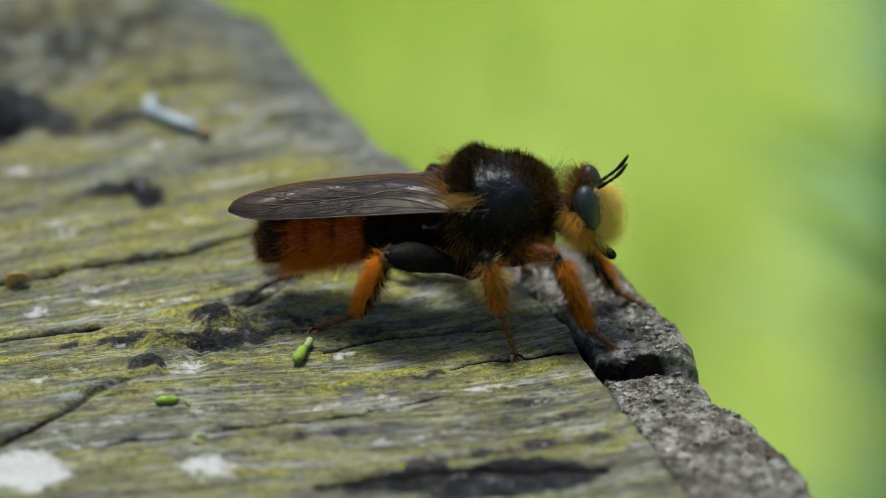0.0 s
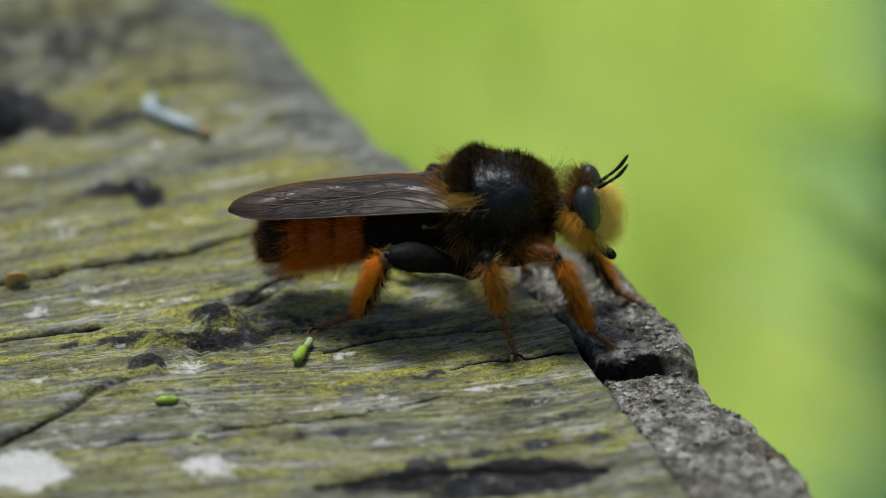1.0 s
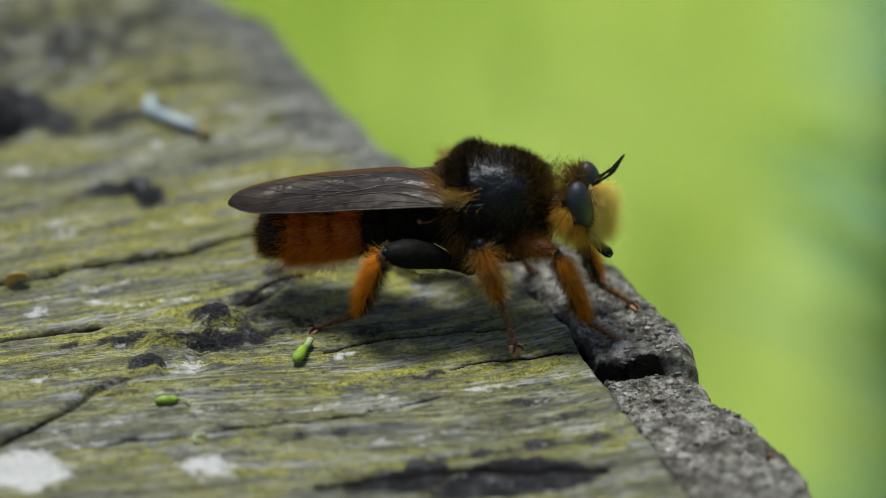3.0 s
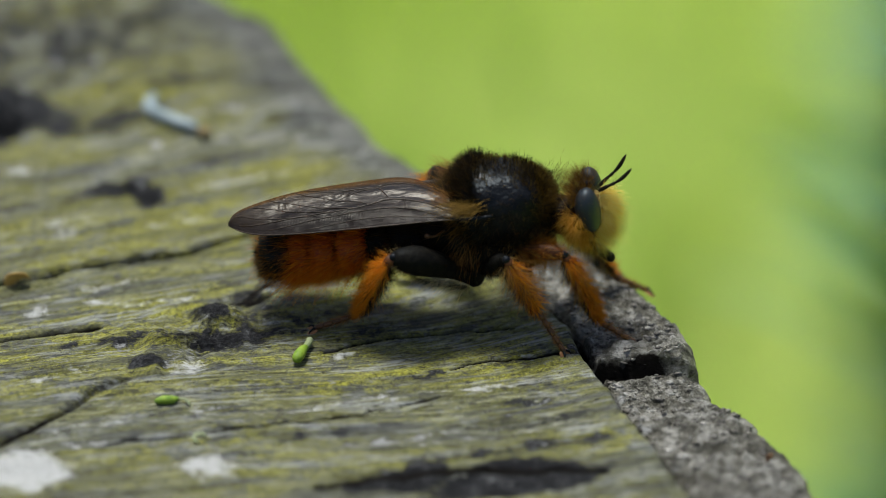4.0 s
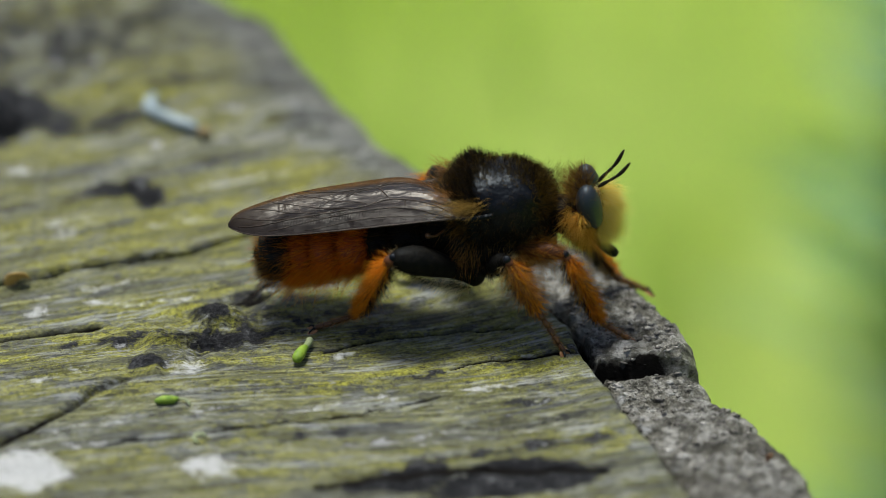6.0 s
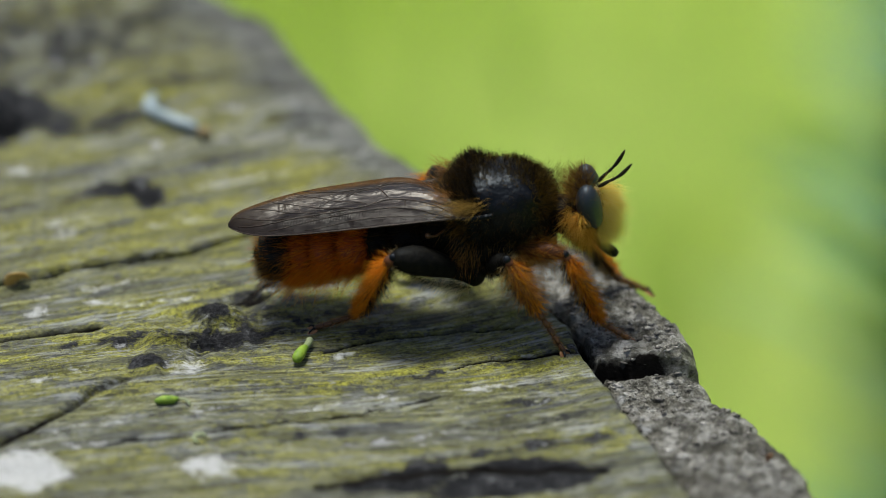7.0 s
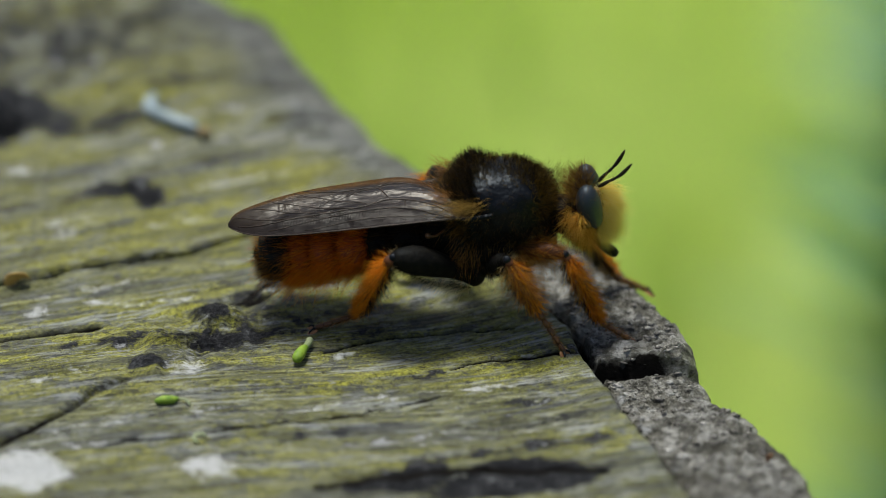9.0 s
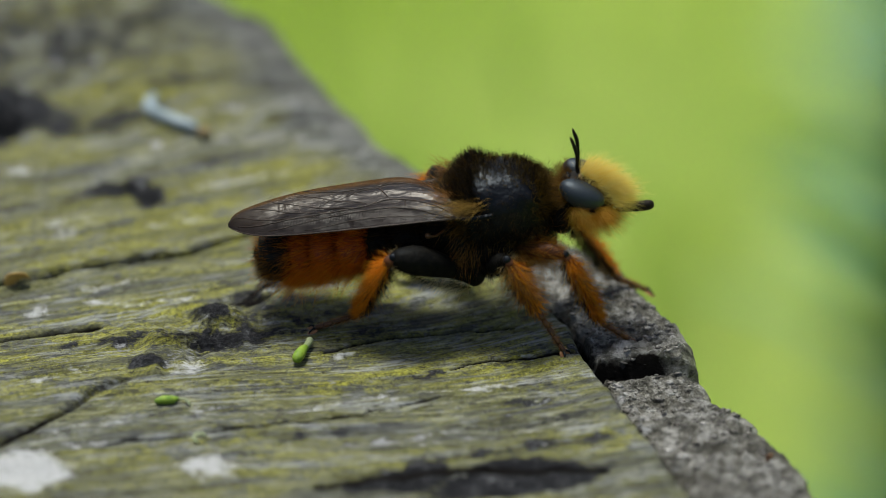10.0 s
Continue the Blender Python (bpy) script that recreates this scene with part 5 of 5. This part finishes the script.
# ---- what moves ----
# fly: seconds, x, y of the thorax, height, heading, pitch (nose up), roll
BODY = [
    (0.0, 3.3, -8.0, 0.0, -8, 0, 0), (0.8, 3.3, -8.0, 0.0, -8, 0, 0), (1.6, 3.3, -8.0, 0.0, -8, 0, 0),
    (1.7, 1.8, -7.6, 1.1, -62, 9, 0), (1.8, 1.5, -7.0, 1.0, -80, 10, 0), (1.9, 1.5, -7.0, 1.0, -80, 10, 0),
    (2.0, 2.2, -7.2, 0.60, -73, 6, 0), (2.1, 2.3, -7.2, 0.60, -72, 6, 0), (2.2, 2.3, -7.2, 0.60, -70, 6, 0),
    (2.3, 2.4, -7.5, 0.7, -32, 3, 0), (2.4, 2.5, -7.6, 0.7, -23, 2, 0), (2.5, 2.6, -7.6, 0.6, -20, 1, 0), (2.6, 2.9, -7.7, 0.5, -18, 1, 0), (2.7, 3.0, -7.8, 0.4, -15, 1, 0),
    (3.2, 3.2, -7.9, 0.1, -9, 2, 0), (3.8, 3.3, -8.0, -0.35, -5, 1.5, 0), (4.5, 3.3, -8.0, -0.35, -4, 1.5, 0), (5.2, 3.3, -8.0, -0.35, -4, 1.5, 0), (5.5, 3.3, -8.0, -0.3, -4, 1.5, 0),
    (6.8, 3.3, -8.0, -0.3, -4, 1.5, 0), (8.5, 3.3, -8.0, -0.3, -4, 1.5, 0), (10.0, 3.3, -8.0, -0.3, -4, 1.5, 0)]
# head on its neck: seconds, roll, pitch (nose up), turn to its left, reach of the neck
LOOKS = [
    (0.0, 0, 0, 2), (1.2, 0, 0, 2), (1.6, 0, 0, 2), (1.7, 12, 15, -30), (1.8, 15, 30, -56), (1.9, 15, 30, -56), (2.0, 3, 0, -8), (2.1, 3, 0, -8), (2.2, 3, 0, -8),
    (2.3, 0, -2, -12), (2.5, 0, 3, -9), (2.7, 0, 2, -6), (3.8, 0, -3, 0), (4.5, 0, -3, 0), (5.2, 0, -3, 0), (5.3, -14, 12, 28), (5.4, -22, 14, 48, 0.3), (5.5, -4, 5, 8), (5.7, 0, 0, 4), (6.8, 0, 0, 4),
    (9.0, 0, 0, 4), (9.8, 0, 0, 4), (9.9, 0, 46, 0, 0.3), (10.0, 0, 52, -2, 0.45)]
# antennae: seconds, tilt of the near one and of the far one
FEELERS = [(0.0, 4, 4), (0.9, 4, 6), (1.2, 10, -4), (1.4, 4, 6), (2.7, 4, 8), (3.8, 9, -3), (5.2, 9, -3), (5.4, 11, -5), (5.6, 9, -3), (6.8, 13, 1), (9.8, 13, 1), (9.9, 8, 4), (10.0, 5, 6)]
# wings: seconds, degrees by which their hind edges are pressed down
FOLDS = [(0.0, 7), (1.6, 7), (1.9, 4), (2.3, 7), (2.7, 7), (3.7, 0), (10.0, 0)]
# feet on the wood: seconds, x, y, height
STEPS = {
    ("hind", -1): [(0, -7.7, -9.6, 0.15), (10, -7.7, -9.6, 0.15)],
    ("middle", -1): [(0, 4.3, -12.8, 0), (1.6, 4.3, -12.8, 0), (1.7, 3.6, -12.6, 0.5), (1.8, 2.9, -13.0, 0), (2.2, 2.9, -13.0, 0), (2.3, 2.1, -13.3, 0), (2.7, 2.1, -13.3, 0), (3.1, 5.0, -12.6, 0.8), (3.5, 7.1, -12.3, 0), (10, 7.1, -12.3, 0)],
    ("front", -1): [(0, 10.5, -11.9, -0.2), (1.6, 10.5, -11.9, -0.2), (1.7, 7.0, -12.6, 0.5), (1.8, 4.9, -13.6, 0), (2.2, 4.9, -13.6, 0), (2.3, 7.4, -11.2, 0.6), (2.4, 9.0, -10.5, -0.1), (2.5, 9.0, -10.5, -0.1), (2.7, 10.0, -10.9, -0.1), (3.5, 11.3, -10.8, -0.2), (10, 11.3, -10.8, -0.2)],
    ("front", 1): [(0, 12.2, -6.7, -0.3), (1.6, 12.2, -6.7, -0.3), (1.7, 10.9, -10.5, 0.3), (1.8, 10.7, -13.0, -0.3), (2.2, 10.7, -13.0, -0.3), (2.3, 10.8, -10.0, 0), (2.5, 10.8, -9.4, -0.3), (2.7, 11.0, -8.8, -0.3), (3.1, 11.4, -6.5, 0.4), (3.5, 12.2, -4.2, -0.5), (10, 12.2, -4.2, -0.5)],
    ("middle", 1): [(0, 5.0, -2.4, -0.2), (1.6, 5.0, -2.4, -0.2), (1.7, 8.0, -6.5, 0.4), (1.8, 8.2, -8.5, -0.2), (2.2, 8.2, -8.5, -0.2), (2.3, 6.0, -3.5, 0.4), (2.5, 5.6, -2.4, -0.2), (3.5, 5.0, -2.4, -0.2), (10, 5.0, -2.4, -0.2)],
    ("hind", 1): [(0, -4.5, -2.0, 0), (1.6, -4.5, -2.0, 0), (1.7, -1.0, 1.0, 0.4), (1.8, 0.5, 3.0, -0.1), (2.2, 0.5, 3.0, -0.1), (2.3, -1.0, 0.6, 0.4), (2.5, -2.6, -1.0, 0), (3.5, -4.5, -2.0, 0), (10, -4.5, -2.0, 0)],
}


def between(rows, t):
    a = np.array(rows, float)
    return [float(np.interp(t, a[:, 0], a[:, k])) for k in range(1, a.shape[1])]


def body_pose(t):
    x, y, z, heading, pitch, roll = between(BODY, t)
    turn = pose(0, 0, 0, roll, -pitch, heading)
    mid = Vector((0, 0, 8.0))
    return Matrix.Translation((Vector((x, y, z)) + mid) * MM) @ turn @ Matrix.Translation(-mid * MM)


def limb(a, b, up):
    """The pose of a limb from a to b whose upper side faces up."""
    x = (b - a).normalized()
    y = up.cross(x).normalized()
    z = x.cross(y)
    m = Matrix((x, y, z)).transposed().to_4x4()
    m.translation = a * MM
    return m


# which way the knees point when the fly has turned to face along the beam's side: ahead, aside, above
TURNED = {("front", -1): (0.2, 0.15, -0.5), ("middle", -1): (-0.2, -1.2, -0.2), ("middle", 1): (0.5, 0.1, 0.5), ("hind", 1): (-1, 0.75, 1), ("front", 1): (-0.3, 0.8, 0.9)}


def stand(kind, side, body, foot):
    """Poses of femur, tibia and foot in the fly's space for a foot on the wood."""
    hip, lf, lt, ls, steep, _ = LEG_SIZES[kind]
    inv = body.inverted()
    a = Vector((hip[0], side * hip[1], hip[2]))
    tip = (inv @ (Vector(foot) * MM)) / MM
    up = (inv.to_3x3() @ Vector((0, 0, 1))).normalized()
    flat = a - tip
    flat -= up * flat.dot(up)
    flat.normalize()
    ankle = tip + (flat * math.cos(radians(steep)) + up * math.sin(radians(steep))) * ls
    way = ankle - a
    d = min(way.length, (lf + lt) * 0.985)
    way.normalize()
    ankle = a + way * d
    k = (d * d + lf * lf - lt * lt) / (2 * d)
    heading = -math.degrees(body.to_euler().z)
    wide = min(max((heading - 30) / 35, 0.0), 1.0)
    pole = up + Vector((0, side * (0.3 if kind == "front" else 0.55), 0))
    ahead, aside, above = TURNED.get((kind, side), (0, side * 0.55, 1))
    pole = pole.lerp(up * above + Vector((ahead, aside, 0)), wide)
    pole = (pole - way * pole.dot(way)).normalized()
    knee = a + way * k + pole * math.sqrt(max(lf * lf - k * k, 0.01))
    return limb(a, knee, pole), limb(knee, ankle, pole), limb(ankle, tip, up)


def motions():
    times = sorted({r[0] for r in BODY} | {r[0] for rows in STEPS.values() for r in rows} | {round(1.6 + 0.1 * i, 1) for i in range(24)})
    walk(fly, [(t, body_pose(t)) for t in times])
    walk(HEAD, [(t, pose((NECK[0] + sum(reach)) * MM, NECK[1] * MM, NECK[2] * MM, roll, -pitch, turn)) for t, roll, pitch, turn, *reach in LOOKS])
    for s, ob in ANTENNAE.items():
        walk(ob, [(t, pose(1.80 * MM, s * 0.30 * MM, 1.15 * MM, 0, near if s < 0 else far, 0)) for t, near, far in FEELERS])
    for s, ob in WINGS.items():
        hinge = Vector((-2.0, s * 2.8, 8.4)) * MM
        walk(ob, [(t, Matrix.Translation(hinge) @ pose(0, 0, 0, s * fold, 0, 0) @ Matrix.Translation(-hinge)) for t, fold in FOLDS])
    for (kind, side), pieces in LEG_PIECES.items():
        rows = [[], [], []]
        for t in times:
            for keep, m in zip(rows, stand(kind, side, body_pose(t), between(STEPS[kind, side], t))):
                keep.append((t, m))
        for ob, r in zip(pieces, rows):
            walk(ob, r)
    rest = wood_z(-30, -60) + 0.7
    past = [(0.0, -30, -100, rest, 40), (1.7, -30, -100, rest, 40), (1.8, -26, -96, 12, 45), (1.9, -17, -86, 21, 50), (2.0, -5.7, -67.5, 23.9, 75), (2.1, 6, -86, 21, 110),
            (2.2, 0, -98, 12, 140), (2.4, -10, -104, rest, 150), (10.0, -10, -104, rest, 150)]
    walk(INSECT, [(t, pose(x * MM, y * MM, z * MM, 0, -20 if z > 5 else 0, turn)) for t, x, y, z, turn in past])
    sway = [(0.0, 0, 0), (1.2, 2, -1), (2.5, -1, 1), (4.5, -1.5, -1), (6.0, 0.5, 1), (7.5, -1.5, 0), (9.0, -2.5, 0.5), (10.0, -3, 0)]
    for i, ob in enumerate(PLANTS):
        at = ob.location.copy() / MM
        near = 1.0 if at.y > 400 else 0.12
        walk(ob, [(t, pose(at.x * MM, at.y * MM, at.z * MM, b * (1 + 0.2 * i) * near, a * (1 - 0.2 * i) * near, 0)) for t, a, b in sway])


motions()
